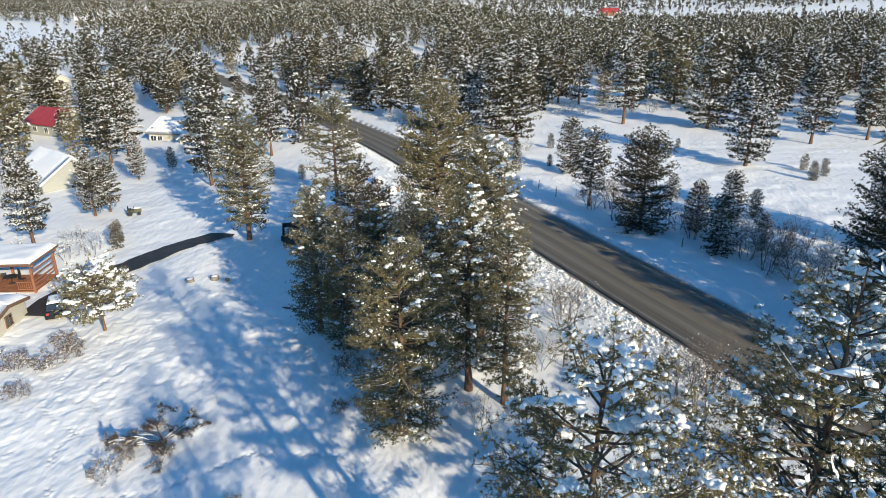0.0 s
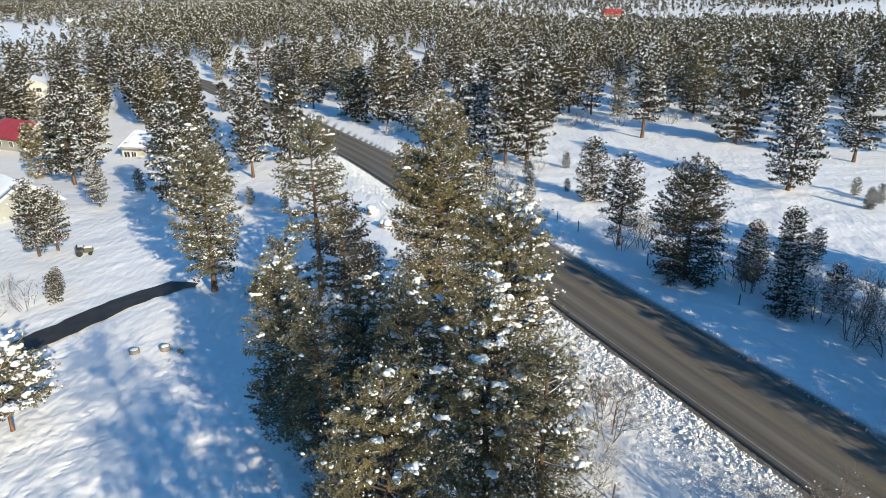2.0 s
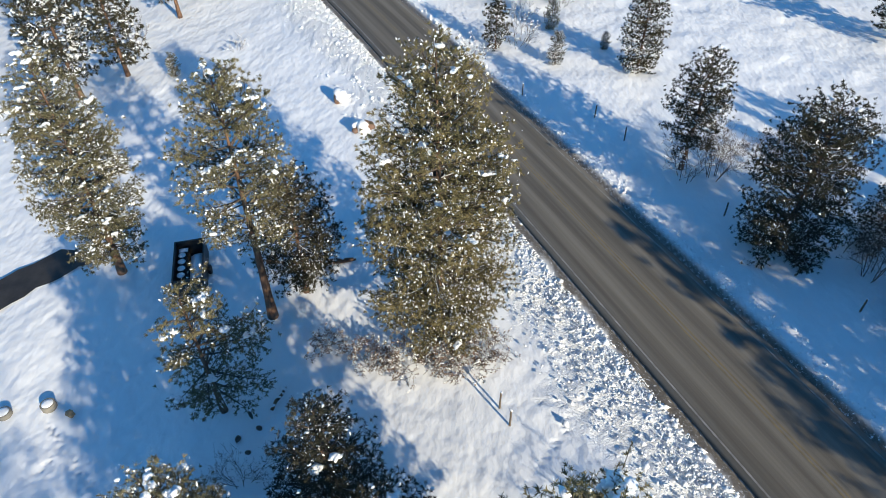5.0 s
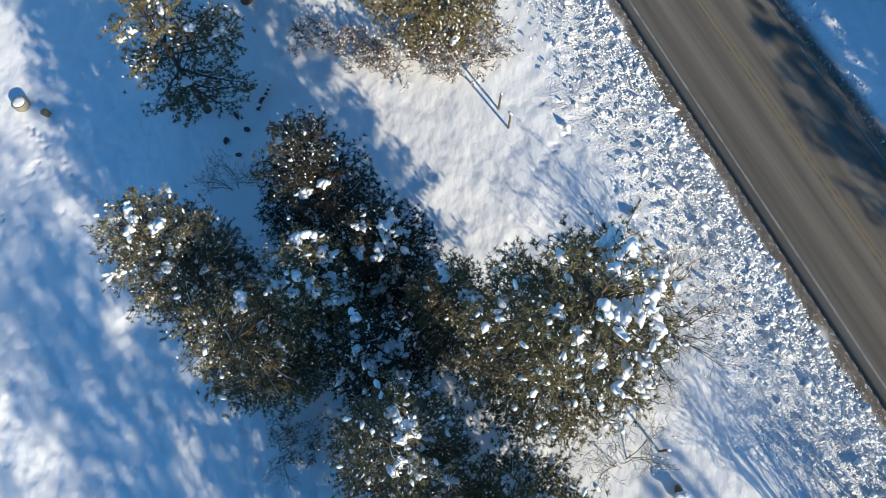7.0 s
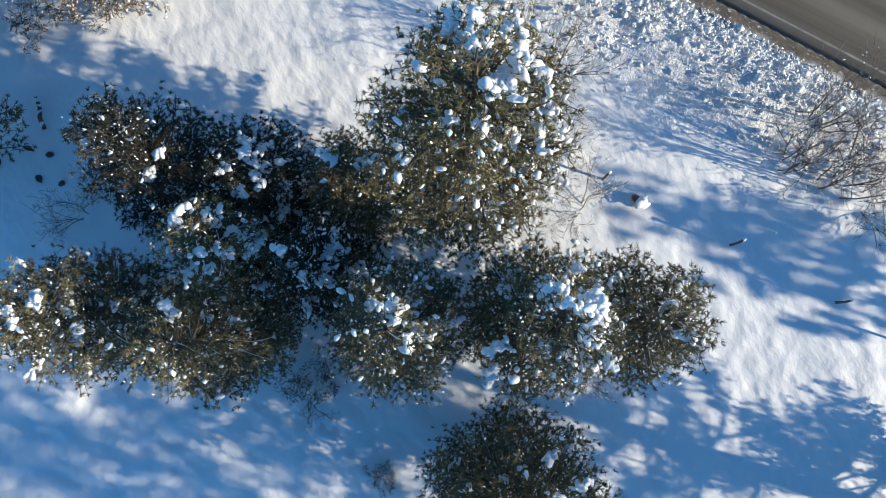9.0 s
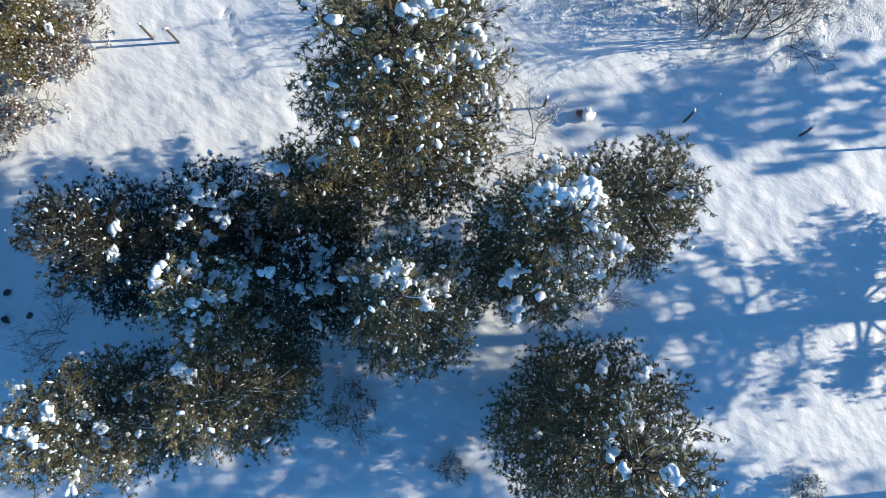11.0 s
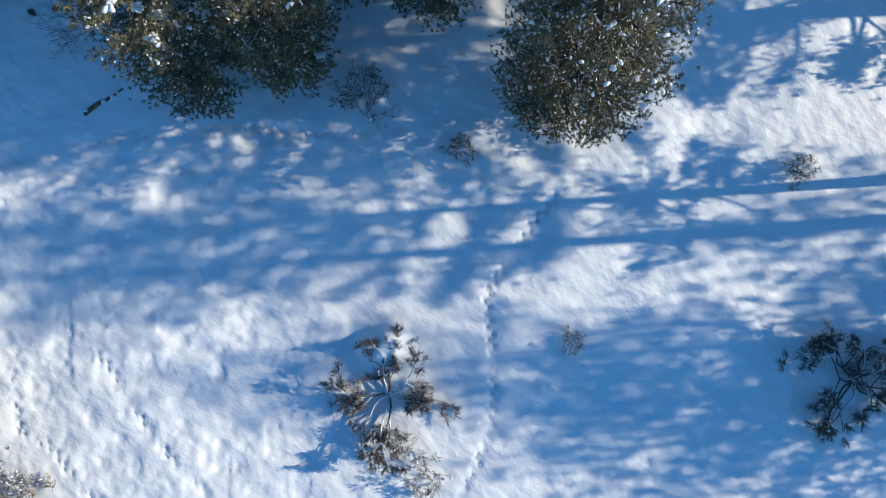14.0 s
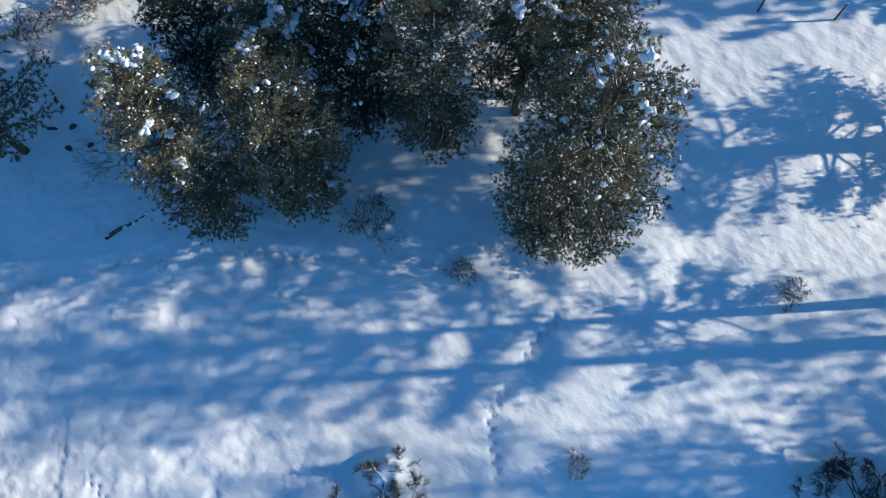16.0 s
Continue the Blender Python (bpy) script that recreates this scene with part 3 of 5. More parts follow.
MEDIUM = dict(needles=16, thin=0.036, tuft_gap=0.38, reach=0.185, dusting=0.65, flake=1.7)
HERO = dict(
    grove_tall=(2.5, 43.6, 16.5, 3.1, dict(load=0.22, big=0.42, clear=0.2, scale=1.15), "tall pine with large snow caps beside bare oak brush"),
    grove_front=(-2.3, 40.7, 13.6, 2.3, dict(load=0.13, big=0.3, clear=0.10), "slender pine rising from the middle of the grove"),
    grove_cap=(1.4, 38.2, 14.0, 2.5, dict(load=0.26, big=0.55, clear=0.15, scale=1.12), "pine loaded with thick white snow pillows"),
    grove_edge=(3.7, 36.5, 12.6, 2.15, dict(load=0.09, big=0.35, clear=0.18), "smaller pine with a rounded crown, lightly snowed"),
    field_pine=(-2.9, 33.5, 12.8, 3.25, dict(load=0.16, big=0.35, clear=0.05), "broad pine with low branches at the edge of the field"),
    grove_gold=(-10.3, 47.2, 11.9, 2.3, dict(load=0.11, big=0.35, clear=0.06), "pine with yellowish sunlit top and low dense branches"),
    grove_dense=(-5.3, 46.3, 10.8, 2.2, dict(load=0.18, big=0.45, clear=0.08), "dense dark pine with scattered snow lumps"),
    grove_low=(-7.6, 44.3, 11.4, 2.2, dict(load=0.07, big=0.25, clear=0.04), "bushy olive-green pine almost free of snow"),
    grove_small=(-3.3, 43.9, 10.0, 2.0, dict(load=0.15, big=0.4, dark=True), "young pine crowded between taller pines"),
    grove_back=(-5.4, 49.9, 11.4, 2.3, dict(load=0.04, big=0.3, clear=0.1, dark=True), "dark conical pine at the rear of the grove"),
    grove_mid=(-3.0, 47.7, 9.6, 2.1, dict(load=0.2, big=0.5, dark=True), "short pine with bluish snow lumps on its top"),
    grove_thin=(-0.5, 45.6, 9.6, 1.9, dict(load=0.07, big=0.3), "narrow pine with a small bright top"),
    rise_near=(4.2, 15.2, 16.2, 4.2, dict(load=0.34, big=0.6, scale=1.1, clear=0.3, gap=0.6, gaps=0.3, bare=0.42), "open-crowned pine with twisted limbs and heavy snow caps"),
    rise_side=(12.3, 17.6, 17.8, 5.2, dict(load=0.75, scale=1.0, big=0.5, clear=0.10, gap=0.6, top=1.7, gaps=0.28, bare=0.42), "large pine thickly hung with white snow lumps"),
    bare_trunk=(-11.2, 64.6, 16.4, 3.0, dict(load=0.26, big=0.3, clear=0.44, gap=0.5, gaps=0.2, **MEDIUM), "tall pine with a long bare reddish trunk beside the trailer"),
    lone_big=(-1.0, 62.6, 18.0, 4.2, dict(load=0.12, big=0.25, clear=0.05, **MEDIUM), "big full-crowned pine with brown brush at its foot"),
    trailer_small=(-12.8, 57.9, 9.0, 2.8, dict(load=0.16, big=0.3, clear=0.2, lopsided=0.35, whorl=(3, 6), **MEDIUM), "crooked pine with a bright snowy top near the trailer"),
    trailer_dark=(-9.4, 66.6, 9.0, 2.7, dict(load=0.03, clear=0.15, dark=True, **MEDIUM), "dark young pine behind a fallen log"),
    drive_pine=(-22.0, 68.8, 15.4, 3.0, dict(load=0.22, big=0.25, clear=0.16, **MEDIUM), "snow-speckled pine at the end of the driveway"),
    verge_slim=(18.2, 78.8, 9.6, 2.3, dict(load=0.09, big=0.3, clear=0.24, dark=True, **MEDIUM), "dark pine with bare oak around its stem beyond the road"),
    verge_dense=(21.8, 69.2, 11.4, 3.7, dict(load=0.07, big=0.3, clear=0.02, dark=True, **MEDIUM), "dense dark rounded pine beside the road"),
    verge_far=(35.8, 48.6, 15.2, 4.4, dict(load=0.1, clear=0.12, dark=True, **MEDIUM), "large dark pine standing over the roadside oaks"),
    # never in view: set here for the shadow it throws across the asphalt
    road_shade=(35.5, 32.5, 12.6, 4.9, dict(load=0.08, clear=0.02, dark=True, top=1.6, **MEDIUM), "broad dense pine out of view, added to shade the road"),
    yard_snowy=(-28.5, 48.4, 5.4, 3.2, dict(load=0.26, big=0.8, clear=0.34, gap=0.34, scale=1.5, **MEDIUM), "low pine bowed under thick snow beside the parked car"),
)
for k, (x, y, H, R, more, label) in enumerate(HERO.values()):
    more = {"clear": 0.15, "side_snow": 0.9 if k < 12 else 0.3, "dusting": 0.9, "flake": 1.05, **more}
    pine(x, y, label, pine_meshes(100 + k, H, R, **more))
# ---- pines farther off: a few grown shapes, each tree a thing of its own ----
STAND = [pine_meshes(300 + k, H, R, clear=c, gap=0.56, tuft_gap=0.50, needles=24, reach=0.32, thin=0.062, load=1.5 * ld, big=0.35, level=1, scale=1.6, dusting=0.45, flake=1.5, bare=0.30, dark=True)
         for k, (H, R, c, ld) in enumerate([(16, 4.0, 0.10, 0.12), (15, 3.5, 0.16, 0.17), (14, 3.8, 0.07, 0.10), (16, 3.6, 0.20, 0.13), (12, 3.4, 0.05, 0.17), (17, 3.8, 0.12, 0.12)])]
# two shapes grown only for the unseen shadow casters
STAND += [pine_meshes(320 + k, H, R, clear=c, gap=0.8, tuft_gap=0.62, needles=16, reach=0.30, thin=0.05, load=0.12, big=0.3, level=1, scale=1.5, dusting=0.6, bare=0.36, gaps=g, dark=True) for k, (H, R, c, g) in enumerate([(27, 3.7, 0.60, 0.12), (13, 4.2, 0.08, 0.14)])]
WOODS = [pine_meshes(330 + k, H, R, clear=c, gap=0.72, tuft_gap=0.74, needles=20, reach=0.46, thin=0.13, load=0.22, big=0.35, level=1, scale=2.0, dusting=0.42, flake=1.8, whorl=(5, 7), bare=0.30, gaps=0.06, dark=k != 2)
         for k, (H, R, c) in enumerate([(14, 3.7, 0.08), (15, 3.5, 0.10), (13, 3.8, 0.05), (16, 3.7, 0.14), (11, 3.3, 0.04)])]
MODELS = {}


def model(kind, k, label, group):
    """The first tree of a shape is built, the rest are copies of it."""
    shapes = STAND if kind == "stand" else WOODS
    if (kind, k, label) not in MODELS:
        MODELS[kind, k, label] = pine(0, 0, label, shapes[k], 0, group)
        return MODELS[kind, k, label], True
    return MODELS[kind, k, label], False


def set_tree(kind, k, x, y, size, turn, label, group):
    ob, fresh = model(kind, k, label, group)
    m = pose(x, y, ground_z(x, y), 0, 0, turn) @ Matrix.Diagonal((size, size, size * 1.0, 1))
    if fresh:
        ob.matrix_world = m
    else:
        ob.scale, keep = (1, 1, 1), ob.scale.copy()
        copy_thing(ob, m)
        ob.scale = keep


# x, y, height
MEADOW = [(48.6, 103, 16), (69.2, 122, 16), (55.6, 137.5, 19), (39.2, 142.5, 18.5), (66.3, 190, 16), (65.4, 202, 18), (13, 116.4, 17.5), (9.4, 115, 15), (4.7, 121.5, 14.5),
          (81.7, 125, 15.6), (92, 140, 16), (75, 148, 15), (62, 160, 16), (84, 165, 17), (100, 172, 15), (120, 193, 15), (48, 168, 15), (54, 181, 17), (30, 172, 16), (22, 160, 14),
          (96, 118, 16), (110, 150, 17), (103, 138, 16), (118, 168, 17), (78, 176, 16), (92, 186, 15), (108, 128, 15), (60, 172, 16)]
HEIGHT = {"stand": (16, 15, 14, 16, 12, 17, 27, 13), "woods": (14, 15, 13, 16, 11)}
for n, (x, y, H) in enumerate(MEADOW):
    kind, k = ("stand", n % 6) if y < 145 and n < 12 else ("woods", n % 5)
    set_tree(kind, k, x, y, H / HEIGHT[kind][k], n * 83.0, "snow-flecked pine standing in the open snowy meadow", "meadow pines")
YARD = [(-34.2, 93.2, 14), (-29.4, 110, 13), (-44.6, 79.5, 8.6), (-43.4, 81, 7.4), (-46.4, 69, 10.5), (-47.3, 98.5, 6.8), (-59, 114, 14.2), (-58.9, 120.6, 14.4), (-31, 97, 12), (-25.6, 119, 12),
        (-33, 124, 13), (-72, 96, 12), (-62, 78, 11), (-36, 134, 14), (-44, 122, 13), (-66, 84, 12), (-74, 104, 13), (-80, 120, 13), (-68, 128, 13), (-90, 128, 13), (-64, 66, 11), (-100, 140, 13)]
for n, (x, y, H) in enumerate(YARD):
    kind, k = ("stand", (n * 2 + 1) % 6) if n < 8 else ("woods", n % 5)
    set_tree(kind, k, x, y, H / HEIGHT[kind][k], n * 61.0, "snow-laden pine standing among the houses", "yard pines")
# pines kept out of view, added to shade the field and the road
BEHIND = [(1.8, 3.05, 12.2), (1.6, -3.8, 11.5), (10.7, -2.3, 10.5), (15, -4.2, 14), (4.3, 1.7, 13), (1.2, 0.9, 12.5), (17.0, 10.4, 27), (8.4, 6.2, 26), (8.0, -2.0, 20.5), (26, 14, 11), (36.5, 38, 16.5), (34.8, 41.5, 15), (39, 43, 15),
          (41, 47, 15), (44.5, 55, 14), (48.5, 62, 14), (47, 46, 16), (53, 56, 15), (43, 27, 11)]
for n, (x, y, H) in enumerate(BEHIND):
    kind, k = ("stand", 6) if H > 20 else ("stand", 7) if n < 6 or n > 10 and n % 2 == 0 else ("woods", n % 5)
    set_tree(kind, k, x, y, H / HEIGHT[kind][k], n * 29.0, "tall bare-stemmed pine out of view, added to cast shade" if H > 20 else "snow-laden pine out of view, added to cast shade", "roadside pines")
# saplings in the meadow and by the houses
for n, (x, y, H) in enumerate([(30.3, 83.3, 3.4), (28.2, 69.4, 5.8), (27.6, 61.6, 6.4), (33.6, 73.0, 6.2), (37.4, 75.2, 3.6), (18.8, 95.4, 8.4), (5.4, 100.2, 5), (11.8, 105.2, 3.2), (11, 96.7, 3.3), (19, 114.7, 2.6), (42.4, 117, 1.8),
                               (54.8, 94.2, 3.0), (58, 97, 2.8), (57, 101, 2.6), (-45.3, 106.8, 3.6), (-36.3, 67.6, 2.9), (-26.1, 96.3, 2.4), (-37.2, 69.9, 2.6), (33, 64, 4.0), (-21, 94, 2.2), (16.5, 100, 2.0)]):
    kind, k = ("stand", (4, 2)[n % 2]) if y < 100 and x > 0 else ("woods", (4, 2, 0)[n % 3])
    set_tree(kind, k, x, y, H / HEIGHT[kind][k], n * 37.0, "small snow-dusted pine sapling", "pine saplings")


# ---- woods ----
def open_land(x, y):
    """How thickly the woods grow at a place, from 0 to 1."""
    d, _ = from_line(x, y, ROAD_LINE)
    grow = smooth(6, 9, np.abs(d))
    grow = grow * np.where(d > 0, smooth(118, 135, y) * smooth(5, 14, d), 1.0)
    meadow = (d < 0) & (y < 164 + 0.10 * (x - 20)) & (x > 14) | (d < 0) & (y < 122)
    grow = np.where(meadow, 0.0, grow)
    patch = rough_noise(x, y, 1 / 60, 21) + 0.6 * rough_noise(x, y, 1 / 22, 22)
    right = smooth(30, 90, x - 0.05 * y) * smooth(150, 210, y)
    grow = grow * (1 - right * (0.12 * (patch < 0.0)))
    strip = smooth(300, 330, y) * (1 - smooth(440, 480, y)) * smooth(0, 60, x)
    grow = grow * (1 - 0.58 * strip)
    strip = smooth(560, 620, y) * (1 - smooth(1000, 1100, y)) * smooth(-60, 60, x)
    grow = grow * (1 - 0.95 * strip)
    lake = np.hypot((x + 300 + 0.5 * (y - 440)) / 100, (y - 440) / 165)
    grow = grow * smooth(0.95, 1.1, lake)
    glade = np.hypot((x + 66) / 16, (y - 262) / 26)
    grow = grow * smooth(0.8, 1.1, glade)
    for hx, hy, r in ((-56, 138, 13), (-57, 95, 12), (-85, 146, 11), (-125, 216, 14)):
        grow = grow * smooth(r - 3, r, np.hypot(x - hx, y - hy))
    return np.clip(grow * (0.45 + 0.8 * (patch + 0.6)), 0, 1)


def scatter(rng, y0, y1, cell, thick):
    """Jittered places in the wedge ahead, thinned where the land is open."""
    out = []
    for y in np.arange(y0, y1, cell):
        wide = 0.78 * y + 25
        out.append(np.c_[np.arange(-wide, wide, cell), np.full(len(np.arange(-wide, wide, cell)), y)])
    p = np.concatenate(out)
    p = p + rng.uniform(-0.48, 0.48, p.shape) * cell
    keep = rng.random(len(p)) < open_land(p[:, 0], p[:, 1]) * thick
    return p[keep]


rng = np.random.default_rng(77)
taken = np.array([(x, y) for x, y, _ in MEADOW + YARD])
near_woods = scatter(rng, 118, 225, 6.6, 1.0)
near_woods = [p for p in near_woods if np.hypot(*(taken - p).T).min() > 4.0]
rng.shuffle(near_woods)
near_woods = near_woods[:225]
for n, (x, y) in enumerate(near_woods):
    k = n % 5
    set_tree("woods", k, x, y, rng.uniform(0.5, 1.1), n * 71.0, "snow-laden pine in the woods beyond the road", "woodland pines")


def far_woods():
    """Thousands of pines out to the hills: ragged crowns of small blades with snow on them."""
    rng = np.random.default_rng(5)
    heap = Heap()

    def crowns(places, blades, white, width, H):
        n = len(places)
        z, _ = land(places[:, 0], places[:, 1])
        hs = H * rng.uniform(0.45, 1.25, n)
        for count, mat, lift in ((blades, 0, 0.0), (blades // 6, 1, 0.2), (white, 2, 0.35)):
            t = rng.uniform(0.03, 1.0, (n, count)) ** 0.85
            a = rng.uniform(0, 2 * np.pi, (n, count))
            if mat == 2:
                # snow in clumps on the limbs; extra white sunward paints in the light
                a = rng.normal(-0.9, 1.25, (n, count))
                t = (np.round(t * 4 + rng.uniform(0, 1, (n, 1))) / 4 + rng.normal(0, 0.09, (n, count))).clip(0.03, 0.99)
            r = (0.265 * hs)[:, None] * (1 - t**1.7) ** 0.8 * (0.65 + 0.35 * np.minimum(1, t / 0.3)) * np.sqrt(rng.uniform(0.5 if mat == 2 else 0.1, 1.1, (n, count)))
            c = np.stack([places[:, 0, None] + r * np.cos(a), places[:, 1, None] + r * np.sin(a), (z + 0.06 * hs)[:, None] + t * (0.92 * hs)[:, None] + lift], -1)
            size = width * (0.52 if mat == 2 else 1.15) * rng.uniform(0.6, 1.4, (n, count, 1))
            e = rng.standard_normal((n, count, 3))
            e /= np.linalg.norm(e, axis=2, keepdims=True)
            g = np.cross(e, rng.standard_normal((n, count, 3)))
            g /= np.linalg.norm(g, axis=2, keepdims=True)
            tri = np.stack([c - e * size, c + e * size * 0.8 + g * size * 0.5, c - g * size], 2).reshape(-1, 3)
            heap.add(tri, np.arange(len(tri)).reshape(-1, 3), mat)
        stem = np.stack([np.c_[places[:, 0] - 0.14, places[:, 1], z - 0.3], np.c_[places[:, 0] + 0.14, places[:, 1], z - 0.3], np.c_[places, z + 0.4 * hs]], 1).reshape(-1, 3)
        heap.add(stem, np.arange(len(stem)).reshape(-1, 3), 3)

    crowns(scatter(rng, 225, 420, 6.6, 1.15), 120, 62, 0.42, 13.5)
    crowns(scatter(rng, 420, 800, 7.4, 1.2), 44, 22, 0.72, 13)
    crowns(scatter(rng, 800, 1750, 11.0, 1.2), 16, 9, 1.4, 12)
    me = heap.mesh("far_woods", [NEEDLE_SHADED, NEEDLE, LOAD, BARK])
    return tagged(new("far_woods", me), "snow-covered pine forest stretching to the distant hills", "forest", kind="stuff")


far_woods()
# ---- bare oaks and brush ----
def oak_meshes(seed, H, R, stems=5, dust=0.5, leaves=0.0, sides=3, deep=3, n=3, coarse=1.0):
    """Stems that fork again and again, with rime and a few snow lumps along them."""
    rng = np.random.default_rng(seed)
    wood, snow, dead = Heap(), Heap(), Heap()
    spots = []

    def grow(p, way, size, r, depth):
        pts = [p]
        w = way / np.linalg.norm(way)
        for _ in range(n):
            w = w + rng.normal(0, 0.16, 3) + [0, 0, 0.05]
            w /= np.linalg.norm(w)
            pts.append(pts[-1] + w * size / n)
        pts = np.array(pts)
        v, f = tube(pts, np.linspace(r, r * 0.55, n + 1), 5 if depth == 0 else sides)
        wood.add(v, f)
        spots.extend(pts[1:])
        if depth < deep:
            for k in range(rng.integers(3, 5) if depth < 2 else rng.integers(2, 4) if depth < 3 else 2):
                at = rng.uniform(0.35, 1.0)
                q = np.array([np.interp(at, np.linspace(0, 1, n + 1), pts[:, c]) for c in range(3)])
                turn = w + rng.normal(0, 0.62, 3) * [1, 1, 0.6]
                grow(q, turn, size * rng.uniform(0.5, 0.75), max(r * 0.54, 0.005 * coarse), depth + 1)

    for k in range(stems):
        a = k * 2 * np.pi / stems + rng.uniform(-0.4, 0.4)
        out = np.array([math.cos(a), math.sin(a), 0])
        grow(out * R * rng.uniform(0.03, 0.3) - [0, 0, 0.2], out * R / H * rng.uniform(0.3, 1.0) + [0, 0, 1], H * rng.uniform(0.42, 0.62), 0.006 * H + 0.008, 0)
    spots = np.array(spots)
    spots = spots[spots[:, 2] > 0.15]
    pick = spots[rng.random(len(spots)) < dust]
    blobs(snow, rng, pick + [0, 0, 0.015], rng.uniform(0.014, 0.036, len(pick)) * coarse, 0, 0.7)
    out = [("branchwork", wood.mesh("branchwork", OAK, True), "grey-brown forking twigs"), ("snow_load", snow.mesh("snow_load", LOAD, True), "frost and small snow lumps")]
    if leaves:
        pick = spots[rng.random(len(spots)) < leaves]
        e = rng.standard_normal((len(pick), 3)) * 0.035
        g = rng.standard_normal((len(pick), 3)) * 0.035
        dead.add(np.stack([pick, pick + e, pick + e + g, pick + g], 1), np.arange(len(pick) * 4).reshape(-1, 4))
        out.append(("foliage", dead.mesh("foliage", LEAF), "withered brown leaves"))
    return out


OAKS = {"tall": oak_meshes(501, 4.2, 2.0, 7, 0.04, deep=4, n=2, coarse=1.5), "wide": oak_meshes(502, 3.2, 2.3, 6, 0.2, deep=4, n=2, coarse=1.5), "brush": oak_meshes(503, 1.6, 1.5, 9, 0.08, 0.4, deep=4, n=2, coarse=2.1), "leafy": oak_meshes(504, 1.8, 1.9, 9, 0.10, 0.6, deep=4, n=2, coarse=2.2), "frosted": oak_meshes(505, 2.8, 2.0, 7, 0.45, deep=4, n=2, coarse=1.7), "far_brush": oak_meshes(506, 2.6, 1.9, 7, 0.9, deep=2, n=2, coarse=2.6), "far_wide": oak_meshes(507, 3.0, 2.2, 8, 0.7, deep=2, n=2, coarse=2.2)}


def sprawl_meshes(seed, R, limbs=9, rim=0.7, brown=0.5):
    """A low oak bowed down by snow: gnarled limbs lying outwards, white along the top, ending in brushes of twigs."""
    rng = np.random.default_rng(seed)
    wood, snow, dead = Heap(), Heap(), Heap()
    ends = []

    def limb(p, yaw, rise, size, r, depth):
        n = 6
        pts = [np.array(p, float)]
        for _ in range(n):
            yaw += rng.normal(0, 0.26)
            rise = rise * 0.85 + rng.normal(0, 0.16)
            pts.append(pts[-1] + size / n * np.array([math.cos(yaw) * math.cos(rise), math.sin(yaw) * math.cos(rise), math.sin(rise)]))
        pts = np.array(pts)
        pts[:, 2] = np.maximum(pts[:, 2], 0.06)
        radii = np.linspace(r, r * 0.45, n + 1)
        v, f = tube(pts, radii, 5)
        wood.add(v, f)
        if rng.random() < rim:
            v, f = tube(pts[:-1] + np.c_[np.zeros((n, 2)), radii[:-1] * 0.9], radii[:-1] * rng.uniform(0.5, 1.0, n) + 0.008, 5)
            snow.add(v, f)
        if depth < 2:
            for _ in range(4 if depth == 0 else 3):
                j = rng.integers(2, n + 1)
                limb(pts[j], yaw + rng.normal(0, 0.75), rng.uniform(-0.1, 0.5), size * rng.uniform(0.35, 0.6), radii[j] * 0.75, depth + 1)
        else:
            ends.extend(pts[2:])

    for k in range(limbs):
        a = k * 2 * np.pi / limbs + rng.uniform(-0.3, 0.3)
        limb((0.15 * math.cos(a), 0.15 * math.sin(a), 0.05), a, rng.uniform(0.25, 0.75), R * rng.uniform(0.55, 0.8), 0.055, 0)
    for e in ends:
        for _ in range(8):
            way = rng.normal(0, 1, 3) + [e[0] * 0.5, e[1] * 0.5, 0.5]
            way = way / np.linalg.norm(way) * rng.uniform(0.15, 0.42)
            v, f = tube(np.stack([e, e + way * 0.6 + rng.normal(0, 0.03, 3), e + way]), [0.009, 0.007, 0.004], 3)
            wood.add(v, f)
            if rng.random() < brown:
                q = e + way * rng.uniform(0.4, 1.0)
                g, h = rng.normal(0, 0.03, (2, 3))
                dead.add([q, q + g, q + g + h, q + h], [[0, 1, 2, 3]])
    pick = np.array(ends)[rng.random(len(ends)) < 0.25]
    blobs(snow, rng, pick + [0, 0, 0.04], rng.uniform(0.02, 0.06, len(pick)), 1, 0.7)
    return [("branchwork", wood.mesh("branchwork", OAK, True), "dark gnarled limbs and fine twigs"), ("snow_load", snow.mesh("snow_load", LOAD, True), "snow lying along the limbs"), ("foliage", dead.mesh("foliage", LEAF), "withered brown leaves")]


OAKS["bowed"], OAKS["bowed_dark"] = sprawl_meshes(521, 3.0, 12, 0.8, 0.5), sprawl_meshes(522, 3.2, 14, 0.4, 0.1)


def oak(kind, x, y, size, turn, label, group):
    ob = tagged(new("oak_shrub"), label, "shrub", group)
    ob.empty_display_size = 0.3
    ob.matrix_world = pose(x, y, ground_z(x, y), 0, 0, turn) @ Matrix.Diagonal((size, size, size, 1))
    for name, me, text in OAKS[kind]:
        made = part(name, me, ob, text)
        if name != "branchwork":
            tagged(made, kind="stuff")


for n, (kind, x, y, size) in enumerate([("tall", 9.4, 45.6, 1.05), ("wide", 6.6, 40.2, 0.9), ("tall", 15.9, 34.4, 1.1), ("tall", 15.0, 36.2, 0.95), ("tall", 17.3, 36.9, 1.0), ("wide", 16.5, 33.0, 0.9),
                                        ("wide", -7.9, 40.7, 0.55), ("wide", 1.9, 34.3, 0.7), ("wide", -10.8, 53.4, 0.8), ("bowed_dark", -7.2, 16.7, 0.9), ("wide", -6.0, 15.9, 0.7), ("tall", 9.3, 47.9, 0.8), ("wide", 8.0, 43.0, 0.7)]):
    oak(kind, x, y, size, n * 51.0, "leafless oak shrub with thin grey-brown twigs above the snow", "roadside oaks")
